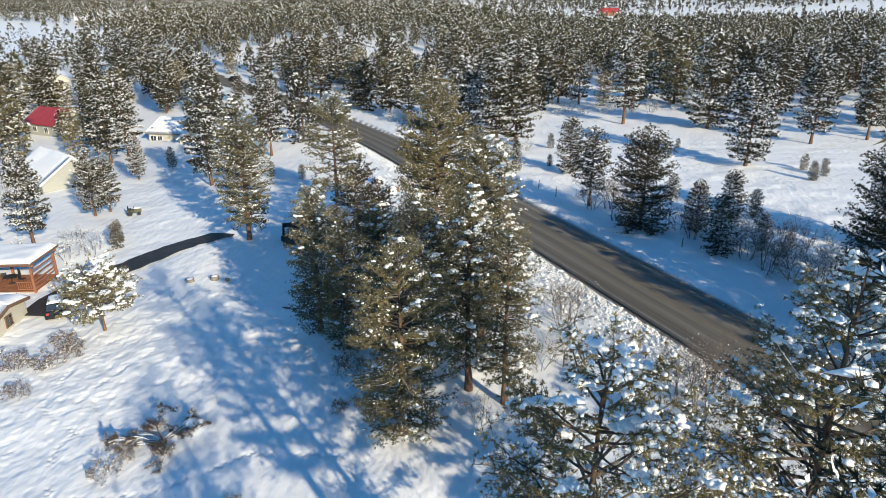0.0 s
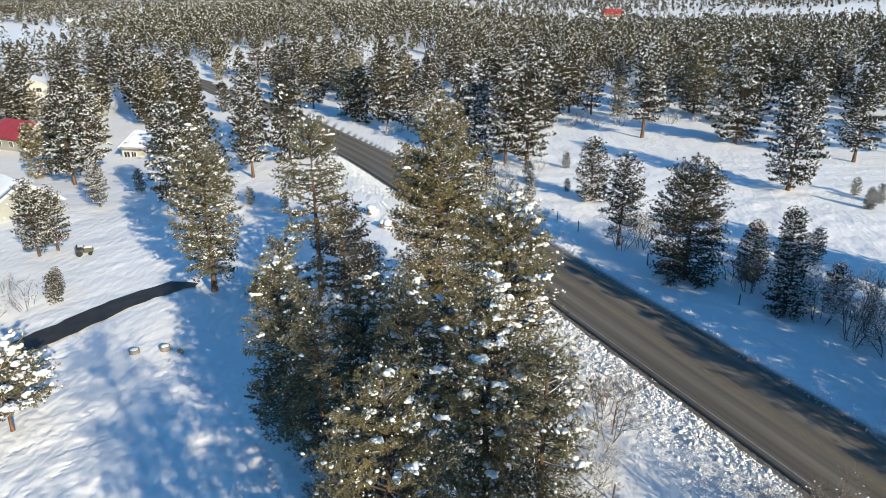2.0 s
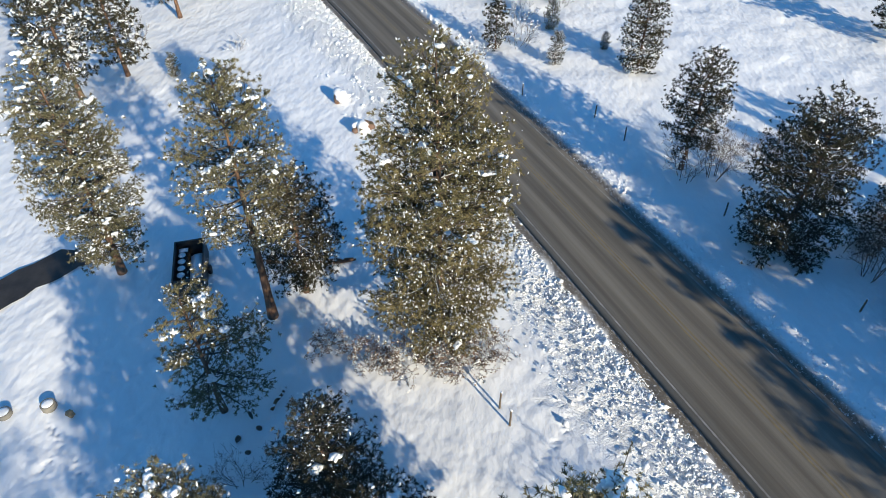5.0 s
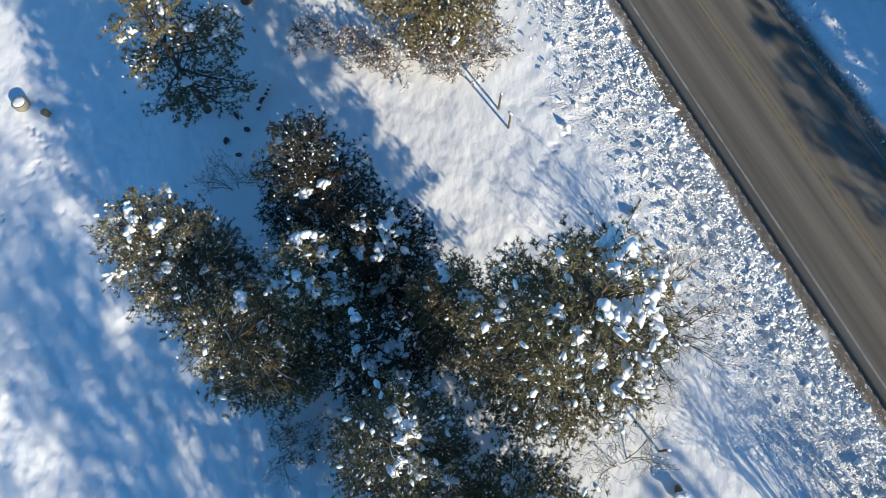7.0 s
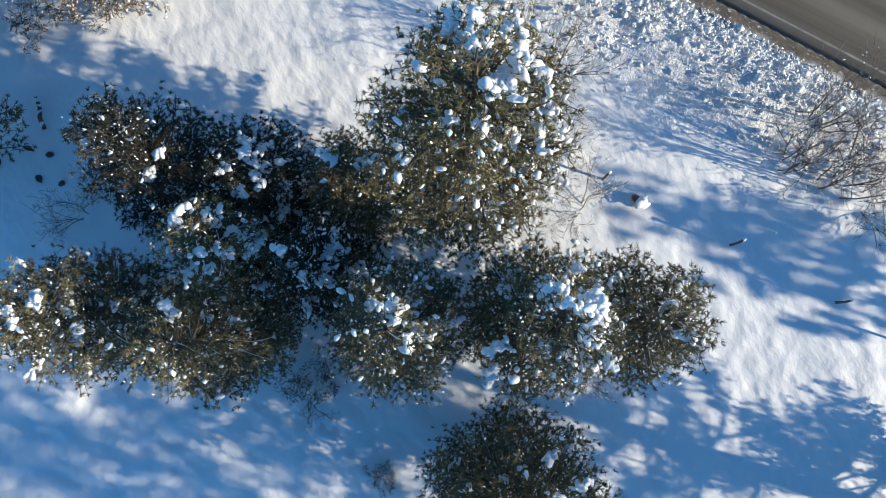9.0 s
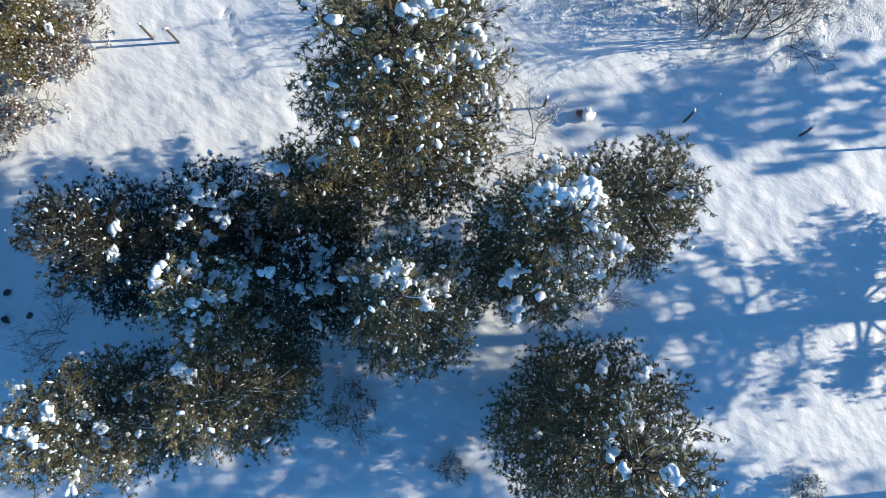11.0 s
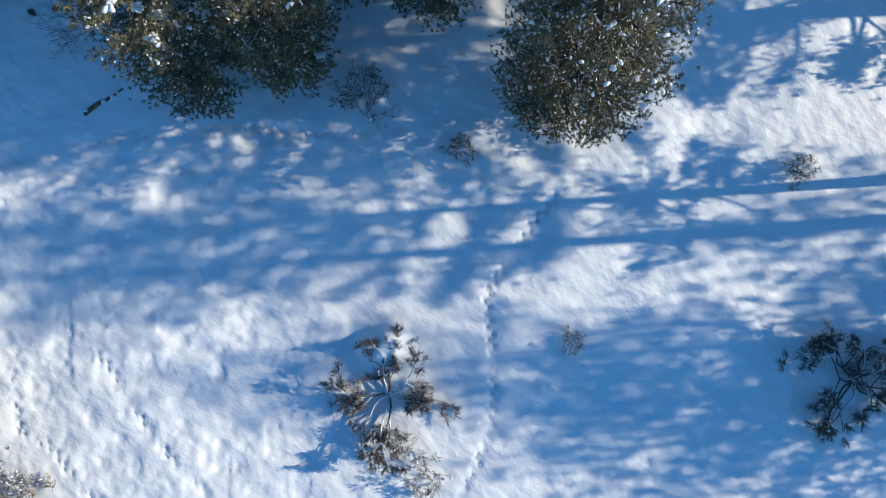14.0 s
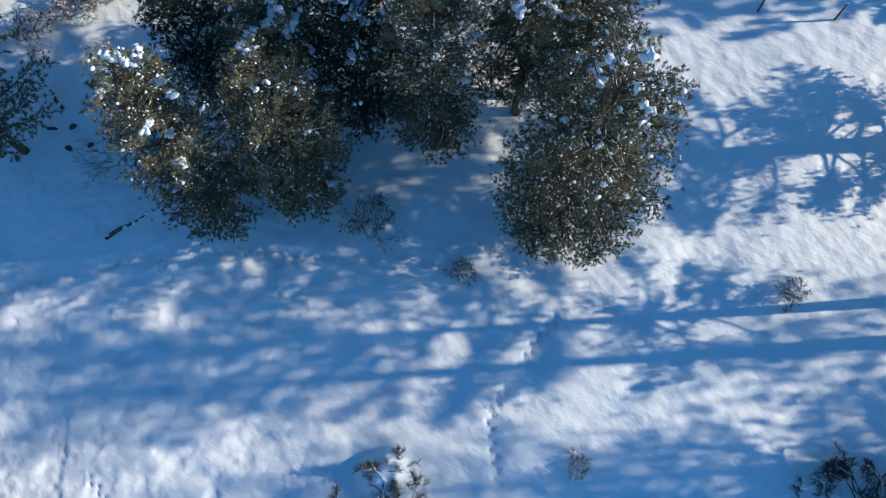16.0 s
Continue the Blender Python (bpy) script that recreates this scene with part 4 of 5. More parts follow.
for n, (kind, x, y, size) in enumerate([("bowed", -17.9, 33.5, 0.85), ("leafy", -20.1, 30.5, 0.6), ("brush", -19.4, 31.9, 0.45), ("leafy", -17.2, 32.3, 0.45), ("brush", -18.6, 34.9, 0.55), ("brush", -11.9, 27.9, 0.45), ("brush", -7.2, 36.3, 0.55),
                                        ("brush", -0.5, 23.1, 0.6), ("leafy", -7.2, 41.2, 0.8), ("brush", -29.2, 44.6, 0.9), ("brush", -30.2, 42.6, 1.0), ("brush", -32.6, 42.6, 1.1), ("brush", -30.7, 46.0, 0.9), ("brush", -30.3, 38.8, 0.8), ("brush", -20.6, 26.5, 0.5)]):
    oak(kind, x, y, size, n * 67.0, "low twiggy bush with withered brown leaves in the snow field", "field bushes")
for n, (kind, x, y, size) in enumerate([("leafy", 0.6, 60.4, 1.0), ("leafy", -2.6, 60.6, 1.1), ("brush", -5.4, 61.0, 1.0), ("leafy", 1.9, 60.9, 0.9), ("brush", -7.6, 61.8, 0.9), ("leafy", -0.8, 59.9, 1.0), ("brush", -4.0, 60.2, 0.8)]):
    oak(kind, x, y, size, n * 37.0, "reddish-brown brush around the foot of a pine", "brush")
VERGE = [(26.3, 69.0), (30.2, 60.8), (30.6, 57.2), (33.1, 58.3), (31.2, 64.0), (24.4, 78.0), (29.4, 66.8), (36.2, 62.2), (34.0, 61.5), (32.0, 55.0), (38, 58), (20.4, 77.8), (21.6, 80.2), (18.2, 77.6), (26.8, 66.6), (28.6, 63.4), (35, 55.5)]
for n, (x, y) in enumerate(VERGE):
    oak(("wide", "frosted", "tall")[n % 3], x, y, (1.25, 1.35, 1.05)[n % 3], n * 43.0, "frosted leafless oak thicket beyond the road", "verge oaks")
LINE = [(22, 150), (27, 153), (33, 154), (38, 156), (44, 157), (50, 158), (56, 160), (63, 157), (41, 160), (30, 158), (11, 190), (18, 196), (26, 200), (14, 182), (22, 178), (35, 175), (-11, 139), (5, 134), (-9, 143), (0, 137), (9, 108), (14, 112), (3, 97), (8, 101),
        (-42, 66.4), (-42.6, 70), (-40.4, 65), (-38.6, 66.6), (-45, 63.6), (-33, 104), (-21, 101), (-47, 126), (-64, 92)]
for n, (x, y) in enumerate(LINE):
    oak(("far_brush", "far_wide")[n % 2], x, y, 0.75 + 0.13 * (n * 7 % 6), n * 59.0, "frost-whitened oak brush at the edge of the trees", "frosted brush")


# ---- small helpers for built things ----
def boxes(name, parts, mat, bevel=0.01):
    """One mesh of bevelled boxes: centre, size, turn about z in degrees."""
    bm = bmesh.new()
    for (cx, cy, cz), (sx, sy, sz), turn in parts:
        bmesh.ops.create_cube(bm, size=1.0, matrix=pose(cx, cy, cz, 0, 0, turn) @ Matrix.Diagonal((sx, sy, sz, 1)))
    if bevel:
        bmesh.ops.bevel(bm, geom=bm.edges[:], offset=bevel, segments=1, affect="EDGES")
    me = bpy.data.meshes.new(name)
    bm.to_mesh(me)
    bm.free()
    me.materials.append(mat)
    return me


def lathe(name, profile, mat, sides=20):
    """A turned shape from (radius, height) pairs."""
    n = len(profile)
    a = np.linspace(0, 2 * np.pi, sides, endpoint=False)
    v = np.concatenate([np.c_[r * np.cos(a), r * np.sin(a), np.full(sides, h)] for r, h in profile])
    i = np.arange(sides)
    j = (i + 1) % sides
    f = np.concatenate([np.stack([k * sides + i, k * sides + j, (k + 1) * sides + j, (k + 1) * sides + i], 1) for k in range(n - 1)])
    return solid(name, v, [f], mat, smooth=False)


def drift(name, w, d, h, seed, mat=None, n=14, edge=0.35):
    """A snow blanket of w by d metres with a rounded rim, its underside at z = 0."""
    x, y = np.meshgrid(np.linspace(-w / 2, w / 2, n), np.linspace(-d / 2, d / 2, n))
    rim = np.minimum(np.minimum(x + w / 2, w / 2 - x), np.minimum(y + d / 2, d / 2 - y))
    z = h * np.sqrt(np.clip(rim / edge, 0.02, 1)) * (1 + 0.22 * rough_noise(x, y, 0.9, seed))
    k = np.arange(n * n).reshape(n, n)
    q = np.stack([k[:-1, :-1], k[:-1, 1:], k[1:, 1:], k[1:, :-1]], -1).reshape(-1, 4)
    top = np.stack([x, y, z], -1).reshape(-1, 3)
    ring = np.r_[k[0], k[1:, -1], k[-1, -2::-1], k[-2:0:-1, 0]]
    low = top[ring] * [1, 1, 0]
    m = len(ring)
    i = np.arange(m)
    skirt = np.stack([ring[i], n * n + i, n * n + (i + 1) % m, ring[(i + 1) % m]], 1)
    return solid(name, np.r_[top, low], [q, skirt], mat or LOAD, smooth=True)


def thing(name, x, y, label, category, turn=0.0, z=None, group=""):
    ob = tagged(new(name), label, category, group)
    ob.empty_display_size = 0.4
    ob.matrix_world = pose(x, y, ground_z(x, y) if z is None else z, 0, 0, turn)
    return ob


def put(name, me, parent, label="", at=(0, 0, 0), turn=(0, 0, 0)):
    ob = part(name, me, parent, label)
    ob.matrix_local = pose(*at, *turn)
    return ob


WOOD = plain("weathered_wood", (0.085, 0.065, 0.05), (0.17, 0.135, 0.105), 3.0, 0.8, 0, 0.01, (6, 6, 0.6))
STEEL_DARK = plain("dark_painted_steel", (0.022, 0.021, 0.02), (0.055, 0.05, 0.046), 2.0, 0.55, 0.2, 0.004)
CONCRETE = plain("concrete", (0.17, 0.155, 0.13), (0.27, 0.25, 0.21), 2.0, 0.85, 0, 0.01)
CEDAR = plain("red_cedar", (0.23, 0.085, 0.045), (0.36, 0.16, 0.085), 3.0, 0.7, 0, 0.006, (1, 1, 5))
RUBBER = plain("black_rubber", (0.015, 0.015, 0.015), (0.03, 0.03, 0.03), 4.0, 0.8)


# ---- fence posts along the road ----
def fence_post(x, y, height, lean, label):
    ob = thing("fence_post", x, y, label, "post", lean * 40, group="fence posts")
    v, f = tube([(0, 0, -0.3), (0.02 * lean, 0, height * 0.5), (0.08 * lean, 0.02, height)], [0.06, 0.055, 0.05], 8)
    heap = Heap()
    heap.add(v, f)
    heap.add(v[-8:], np.arange(8)[None])
    put("stake", heap.mesh("stake", WOOD), ob)
    heap = Heap()
    blobs(heap, np.random.default_rng(int(x * 10) % 97 + 1), np.array([[0.08 * lean, 0.02, height + 0.02]]), np.array([0.08]), 2, 0.6)
    put("snow_cap", heap.mesh("snow_cap", LOAD, True), ob, "small white cap")


for x, y, hgt, lean in ((10.9, 34.9, 1.25, 1), (12.9, 30.2, 1.2, -1.5), (2.2, 57.3, 1.3, 0.4), (2.65, 56.2, 1.3, -0.3), (12.9, 86.4, 1.2, 0.6), (14.7, 82.9, 1.2, -0.5), (24.6, 63.4, 1.2, 0.8), (19.6, 72.9, 1.2, -0.4), (7.0, 90.0, 1.2, 0.3), (8.3, 40.6, 1.1, 0.5), (14.4, 26.6, 1.2, 0.3)):
    fence_post(x, y, hgt, lean, "weathered wooden fence post standing in snow")


# ---- septic risers in the yard ----
for x, y, r in ((-22.6, 58.5, 0.40), (-24.85, 58.05, 0.40)):
    ob = thing("septic_riser", x, y, "round concrete riser with a snow-covered lid", "riser", group="septic risers")
    put("ring", lathe("ring", [(r, -0.3), (r, 0.26), (r - 0.03, 0.29), (r - 0.08, 0.29), (r - 0.08, 0.2)], CONCRETE, 24), ob)
    heap = Heap()
    v, f = BALLS[2]
    heap.add(v * [r - 0.07, r - 0.07, 0.08] + [0, 0, 0.27], f)
    put("snow_cap", heap.mesh("snow_cap", LOAD, True), ob, "smooth round snow cap")
ob = thing("marker_stone", -21.2, 57.9, "small tan stone showing through the snow", "stone")
heap = Heap()
blobs(heap, np.random.default_rng(3), np.array([[0, 0, 0.1]]), np.array([0.22]), 2, 0.7)
put("stone", heap.mesh("stone", plain("tan_stone", (0.25, 0.17, 0.09), (0.36, 0.26, 0.15), 4.0), True), ob)


# ---- open steel trailer with snow-topped barrels ----
def trailer():
    ob = thing("trailer", -17.1, 68.4, "open dark steel trailer holding snow-topped barrels, parked under pines", "trailer", 13.0)
    W, L, H = 1.85, 3.9, 1.25
    for name, c, s in (("side_wall", (-W / 2, 0, H / 2 + 0.15), (0.06, L, H)), ("side_wall", (W / 2, 0, H / 2 + 0.15), (0.06, L, H)), ("front_wall", (0, L / 2 - 0.03, H / 2 + 0.15), (W - 0.064, 0.06, H)), ("tailgate", (0, -L / 2 + 0.03, H / 2 + 0.15), (W - 0.064, 0.06, H))):
        put(name, boxes(name, [(c, s, 0)], STEEL_DARK, 0.008), ob)
        rail = put("rim", boxes("rim", [((c[0], c[1], H + 0.185), (s[0] + 0.05, s[1] + 0.05 if s[1] > 1 else s[1] + 0.05, 0.06), 0)], STEEL_DARK, 0.008), ob)
    put("floor_plate", boxes("floor_plate", [((0, 0, 0.2), (W, L, 0.08), 0)], STEEL_DARK), ob)
    me = drift("snow_blanket", 1.0, 3.4, 0.55, 12)
    put("snow_blanket", me, ob, "smooth heap of snow", (0.33, -0.1, 0.245))
    for k, y in enumerate((-0.95, -0.3, 0.35, 1.0)):
        barrel = put("barrel", lathe("barrel", [(0.27, 0.0), (0.29, 0.3), (0.27, 0.8), (0.24, 0.8)], STEEL_DARK, 18), ob, "black drum", (-0.55, y, 0.245))
        v, f = BALLS[2]
        heap = Heap()
        heap.add(v * [0.26, 0.26, 0.1], f)
        cap = part("snow_cap", heap.mesh("snow_cap", LOAD, True), barrel, "round snow cap")
        cap.matrix_local = pose(0, 0, 0.8)
    put("crate", boxes("crate", [((-0.5, 1.58, 0.245 + 0.35), (0.62, 0.4, 0.7), 0)], STEEL_DARK), ob, "dark crate")
    put("crate_snow", drift("crate_snow", 0.6, 0.4, 0.12, 5, n=8, edge=0.15), ob, "flat snow layer", (-0.5, 1.58, 0.947))
    put("second_crate", boxes("second_crate", [((-0.55, -1.6, 0.245 + 0.35), (0.6, 0.5, 0.7), 0)], STEEL_DARK), ob, "dark crate")
    put("crate_snow", drift("crate_snow", 0.58, 0.48, 0.12, 6, n=8, edge=0.15), ob, "flat snow layer", (-0.55, -1.6, 0.947))
    for sx in (-1, 1):
        wheel = put("wheel", lathe("wheel", [(0.08, -0.1), (0.3, -0.1), (0.33, -0.05), (0.33, 0.05), (0.3, 0.1), (0.08, 0.1)], RUBBER, 18), ob, "", (sx * (W / 2 + 0.16), 0, 0.3), (0, 90, 0))
    put("tow_bar", boxes("tow_bar", [((0, L / 2 + 0.5, 0.25), (0.1, 1.1, 0.08), 0)], STEEL_DARK), ob)


trailer()


def fallen_log(x, y, size, turn, r):
    ob = thing("fallen_log", x, y, "dark fallen log half buried in snow", "log", turn, group="fallen logs")
    v, f = tube([(-size / 2, 0, 0.12), (-size / 6, 0.06, 0.16), (size / 6, -0.04, 0.15), (size / 2, 0.05, 0.1)], [r, r * 0.95, r * 0.85, r * 0.6], 9)
    heap = Heap()
    heap.add(v, f)
    heap.add(v[:9], np.arange(9)[None, ::-1]), heap.add(v[-9:], np.arange(9)[None])
    put("stem", heap.mesh("stem", BARK, True), ob)
    heap = Heap()
    rng = np.random.default_rng(int(abs(x) * 7))
    q = np.c_[rng.uniform(-size / 2, size / 2, 9), rng.normal(0, 0.05, 9), np.full(9, 0.13 + r * 0.8)]
    blobs(heap, rng, q, rng.uniform(0.06, 0.14, 9), 2, 0.5)
    tagged(put("snow_load", heap.mesh("snow_load", LOAD, True), ob, "patchy snow"), kind="stuff")


for a in ((-8.0, 69.0, 3.2, 8, 0.2), (-11.2, 69.2, 2.4, -6, 0.22), (-9.8, 58.4, 1.6, 70, 0.1), (-13.3, 50.9, 2.2, -25, 0.11)):
    fallen_log(*a)
for n, (x, y) in enumerate(((-11.2, 57.4), (-10.6, 56.6), (-11.6, 56.0), (-10.9, 55.2))):
    ob = thing("rock", x, y, "small dark rock poking out of trampled snow", "rock", group="rocks")
    heap = Heap()
    blobs(heap, np.random.default_rng(40 + n), np.array([[0, 0, 0.08]]), np.array([0.16]), 2, 0.7)
    put("stone", heap.mesh("stone", plain("dark_rock", (0.04, 0.035, 0.03), (0.09, 0.08, 0.07), 4.0), True), ob)


def snowy_boulder(x, y, size, seed):
    ob = thing("boulder", x, y, "brown boulder buried under a high cap of snow", "boulder", group="boulders")
    rng = np.random.default_rng(seed)
    heap = Heap()
    blobs(heap, rng, np.array([[0, 0, 0.3 * size]]), np.array([0.75 * size]), 2, 0.9)
    put("stone", heap.mesh("stone", plain("brown_rock", (0.15, 0.085, 0.055), (0.27, 0.17, 0.12), 3.0, 0.85, 0, 0.02), True), ob)
    heap = Heap()
    q = np.array([[0.15, -0.15, 0.75], [0.35, -0.3, 0.5], [-0.1, 0.05, 0.85], [0.5, 0.1, 0.35], [0.1, -0.55, 0.4]]) * size
    blobs(heap, rng, q, np.array([0.62, 0.5, 0.5, 0.45, 0.45]) * size, 2, 0.75)
    put("snow_cap", heap.mesh("snow_cap", LOAD, True), ob, "thick rounded snow")


snowy_boulder(-9.4, 90.0, 0.85, 71)
snowy_boulder(-7.2, 84.8, 0.85, 72)
snowy_boulder(8.9, 38.8, 0.36, 73)


# ---- snow thrown up by the plough along the road ----
def plough_chunks():
    rng = np.random.default_rng(31)
    n = 15000
    k = rng.choice(np.flatnonzero((ROAD_LINE[:-1, 1] > 14) & (ROAD_LINE[:-1, 1] < 120)), n)
    seg = ROAD_LINE[k] + (ROAD_LINE[k + 1] - ROAD_LINE[k]) * rng.random((n, 1))
    t = ROAD_LINE[k + 1] - ROAD_LINE[k]
    t /= np.linalg.norm(t, axis=1, keepdims=True)
    o = np.where(rng.random(n) < 0.86, 4.55 + np.abs(rng.normal(0.2, 1.25, n)) + 2.5 * (rng.random(n) < 0.12), -4.4 - np.abs(rng.normal(0, 0.7, n)))
    p = seg + np.c_[-t[:, 1], t[:, 0]] * o[:, None]
    z, _ = land(p[:, 0], p[:, 1])
    heap = Heap()
    blobs(heap, rng, np.c_[p, z + rng.uniform(0.07, 0.19, n)], rng.uniform(0.03, 0.095, n) * (1 + 1.3 * (rng.random(n) < 0.08)), 0, 0.85)
    me = heap.mesh("plough_chunks", LOAD, True)
    tagged(new("plough_chunks", me), "broken lumps of ploughed snow along the road", "snow", kind="stuff")


plough_chunks()
# ---- houses ----
CREAM = plain("cream_siding", (0.47, 0.45, 0.39), (0.55, 0.53, 0.46), 1.2, 0.7, 0, 0.006, (1, 1, 14))
PALE_GREEN = plain("pale_green_siding", (0.34, 0.345, 0.31), (0.40, 0.405, 0.365), 1.2, 0.7, 0, 0.006, (1, 1, 14))
LOGS = plain("log_wall", (0.24, 0.11, 0.05), (0.36, 0.18, 0.09), 1.5, 0.7, 0, 0.03, (0.3, 0.3, 3.5))
RED_ROOF = plain("red_metal_roof", (0.42, 0.035, 0.03), (0.52, 0.06, 0.045), 0.8, 0.4, 0.2, 0.004)
GREY_ROOF = plain("grey_shingles", (0.16, 0.15, 0.14), (0.27, 0.26, 0.25), 4.0, 0.9, 0, 0.012)
TRIM = plain("white_trim", (0.66, 0.65, 0.62), (0.76, 0.75, 0.72), 2.0, 0.5)
DARK_TRIM = plain("brown_fascia", (0.13, 0.075, 0.05), (0.2, 0.12, 0.08), 3.0, 0.7)


def glass_material():
    m, n, l, p = material("window_glass", 0.05)
    l.new(mixed(n, l, noise_of(n, l, 0.8), (0.015, 0.02, 0.025), (0.05, 0.06, 0.07)), p.inputs["Base Color"])
    p.inputs["Specular IOR Level"].default_value = 0.9
    return m


GLASS = glass_material()


def slab(name, w, d, h, rise, along, over, thick, mat, side):
    """One pitched roof plane of a gable whose ridge runs along x (0) or y (1); side is -1 or 1."""
    half, run = (d / 2, w / 2 + over) if along == 0 else (w / 2, d / 2 + over)
    eave = half + over
    drop = rise * over / half
    p = []
    for a in (-run, run):
        for b, z in ((0, h + rise), (side * eave, h - drop)):
            for t in (0, thick):
                p.append((a, b, z + t) if along == 0 else (b, a, z + t))
    f = [(0, 2, 3, 1), (4, 5, 7, 6), (0, 1, 5, 4), (2, 6, 7, 3), (1, 3, 7, 5), (0, 4, 6, 2)]
    if (side == 1) == (along == 0):
        f = [q[::-1] for q in f]
    return solid(name, np.array(p), [np.array(f)], mat)


def snow_plane(name, w, d, h, rise, along, over, lift, seed, side, cover=1.0, n=18):
    """An uneven blanket of snow on one roof plane."""
    half, run = (d / 2, w / 2 + over) if along == 0 else (w / 2, d / 2 + over)
    eave = half + over
    a, b = np.meshgrid(np.linspace(-run, run, n), np.linspace(0, 1, n))
    rim = np.minimum(np.minimum(a + run, run - a) / 0.35, (1 - b) * eave / 0.3).clip(0, 1)
    wave = rough_noise(a + 50, b * eave, 0.5, seed)
    thick = (0.30 + 0.10 * wave) * np.sqrt(rim + 0.02)
    if cover < 1:
        thick = np.where(rough_noise(a + 20, b * eave, 0.6, seed + 1) > cover, -0.08, thick)
    z = h + rise - b * rise * eave / half + lift + thick
    p = np.stack([a, side * b * eave, z] if along == 0 else [side * b * eave, a, z], -1).reshape(-1, 3)
    low = np.stack([a, side * b * eave, z - thick - 0.01] if along == 0 else [side * b * eave, a, z - thick - 0.01], -1).reshape(-1, 3)
    k = np.arange(n * n).reshape(n, n)
    q = np.stack([k[:-1, :-1], k[:-1, 1:], k[1:, 1:], k[1:, :-1]], -1).reshape(-1, 4)
    ring = np.r_[k[0], k[1:, -1], k[-1, -2::-1], k[-2:0:-1, 0]]
    m = len(ring)
    i = np.arange(m)
    skirt = np.stack([ring[i], n * n + ring[i], n * n + ring[(i + 1) % m], ring[(i + 1) % m]], 1)
    if (side == 1) == (along == 0):
        return solid(name, np.r_[p, low], [q, skirt], LOAD, smooth=True)
    return solid(name, np.r_[p, low], [q[:, ::-1], skirt], LOAD, smooth=True)


def window_at(parent, x, y, z, w, h, turn, frame_mat):
    """A framed window on a wall; turn is the wall's outward direction in degrees from -y."""
    ob = put("window", boxes("window", [((0, -0.03, 0), (w, 0.04, h), 0)], GLASS, 0), parent, "dark glass pane", (x, y, z), (0, 0, turn))
    for name, c, s in (("frame_top", (0, -0.045, h / 2 + 0.05), (w + 0.2, 0.09, 0.1)), ("frame_foot", (0, -0.055, -h / 2 - 0.05), (w + 0.24, 0.11, 0.1)), ("frame_side", (-w / 2 - 0.05, -0.045, 0), (0.1, 0.09, h)), ("frame_side", (w / 2 + 0.05, -0.045, 0), (0.1, 0.09, h)), ("mullion", (0, -0.055, 0), (0.06, 0.06, h))):
        part(name, boxes(name, [(c, s, 0)], frame_mat, 0.006), ob)
    return ob


def house(name, x, y, z, turn, w, d, h, rise, along, wall_mat, roof_mat, label, windows=(), snow=1.0, trim=TRIM, over=0.5):
    ob = thing(name, x, y, label, "house", turn, z)
    # walls with gable ends, as one shell
    hw, hd = w / 2, d / 2
    v = [(-hw, -hd, -1.0), (hw, -hd, -1.0), (hw, hd, -1.0), (-hw, hd, -1.0), (-hw, -hd, h), (hw, -hd, h), (hw, hd, h), (-hw, hd, h)]
    v += [(-hw, 0, h + rise), (hw, 0, h + rise)] if along == 0 else [(0, -hd, h + rise), (0, hd, h + rise)]
    quads = [(0, 1, 5, 4), (1, 2, 6, 5), (2, 3, 7, 6), (3, 0, 4, 7)]
    tris = [(4, 8, 7), (5, 6, 9)] if along == 0 else [(4, 5, 8), (6, 7, 9)]
    put("wall", solid("wall", np.array(v, float), [np.array(quads), np.array(tris)], wall_mat), ob)
    for side in (-1, 1):
        roof = put("roof", slab("roof", w, d, h, rise, along, over, 0.16, roof_mat, side), ob)
        if snow > 0:
            part("roof_snow", snow_plane("roof_snow", w, d, h, rise, along, over - 0.05, 0.165, int(abs(x)) + side, side, snow), roof, "thick white blanket of snow")
    half = hd if along == 0 else hw
    run = (hw if along == 0 else hd) + over
    for end in (-1, 1):
        for side in (-1, 1):
            size = math.hypot(half + over, rise * (half + over) / half)
            ang = math.degrees(math.atan2(rise, half))
            c = (half + over) / 2
            zc = h + rise - rise * c / half + 0.02
            if along == 1:
                put("barge_board", boxes("barge_board", [((0, 0, 0), (size, 0.06, 0.26), 0)], trim, 0.006), ob, "", (side * c, end * (run + 0.033), zc), (0, side * ang, 0))
            else:
                put("barge_board", boxes("barge_board", [((0, 0, 0), (0.06, size, 0.26), 0)], trim, 0.006), ob, "", (end * (run + 0.033), side * c, zc), (-side * ang, 0, 0))
    for wx, wy, wz, ww, wh, wt in windows:
        window_at(ob, wx, wy, wz, ww, wh, wt, trim)
    return ob


house("house", -54.4, 137.6, -3.6, -14, 10.6, 9.6, 3.1, 2.0, 0, CREAM, GREY_ROOF, "cream house with white-trimmed windows and snow-covered gable roof",
      [(-4.2, -4.8, 1.7, 1.2, 1.3, 0), (-2.7, -4.8, 1.7, 1.0, 1.3, 0), ], 0.9)
house("house_wing", -49.4, 133.4, -3.6, 4, 6.4, 9.0, 2.9, 1.7, 1, CREAM, GREY_ROOF, "low cream house wing with patchy snow on its roof", [(-2.1, -4.5, 1.6, 0.9, 1.5, 0), (-0.7, -4.5, 1.6, 0.9, 1.5, 0), (0.7, -4.5, 1.6, 0.9, 1.5, 0), (2.1, -4.5, 1.6, 0.9, 1.5, 0)], 0.75)
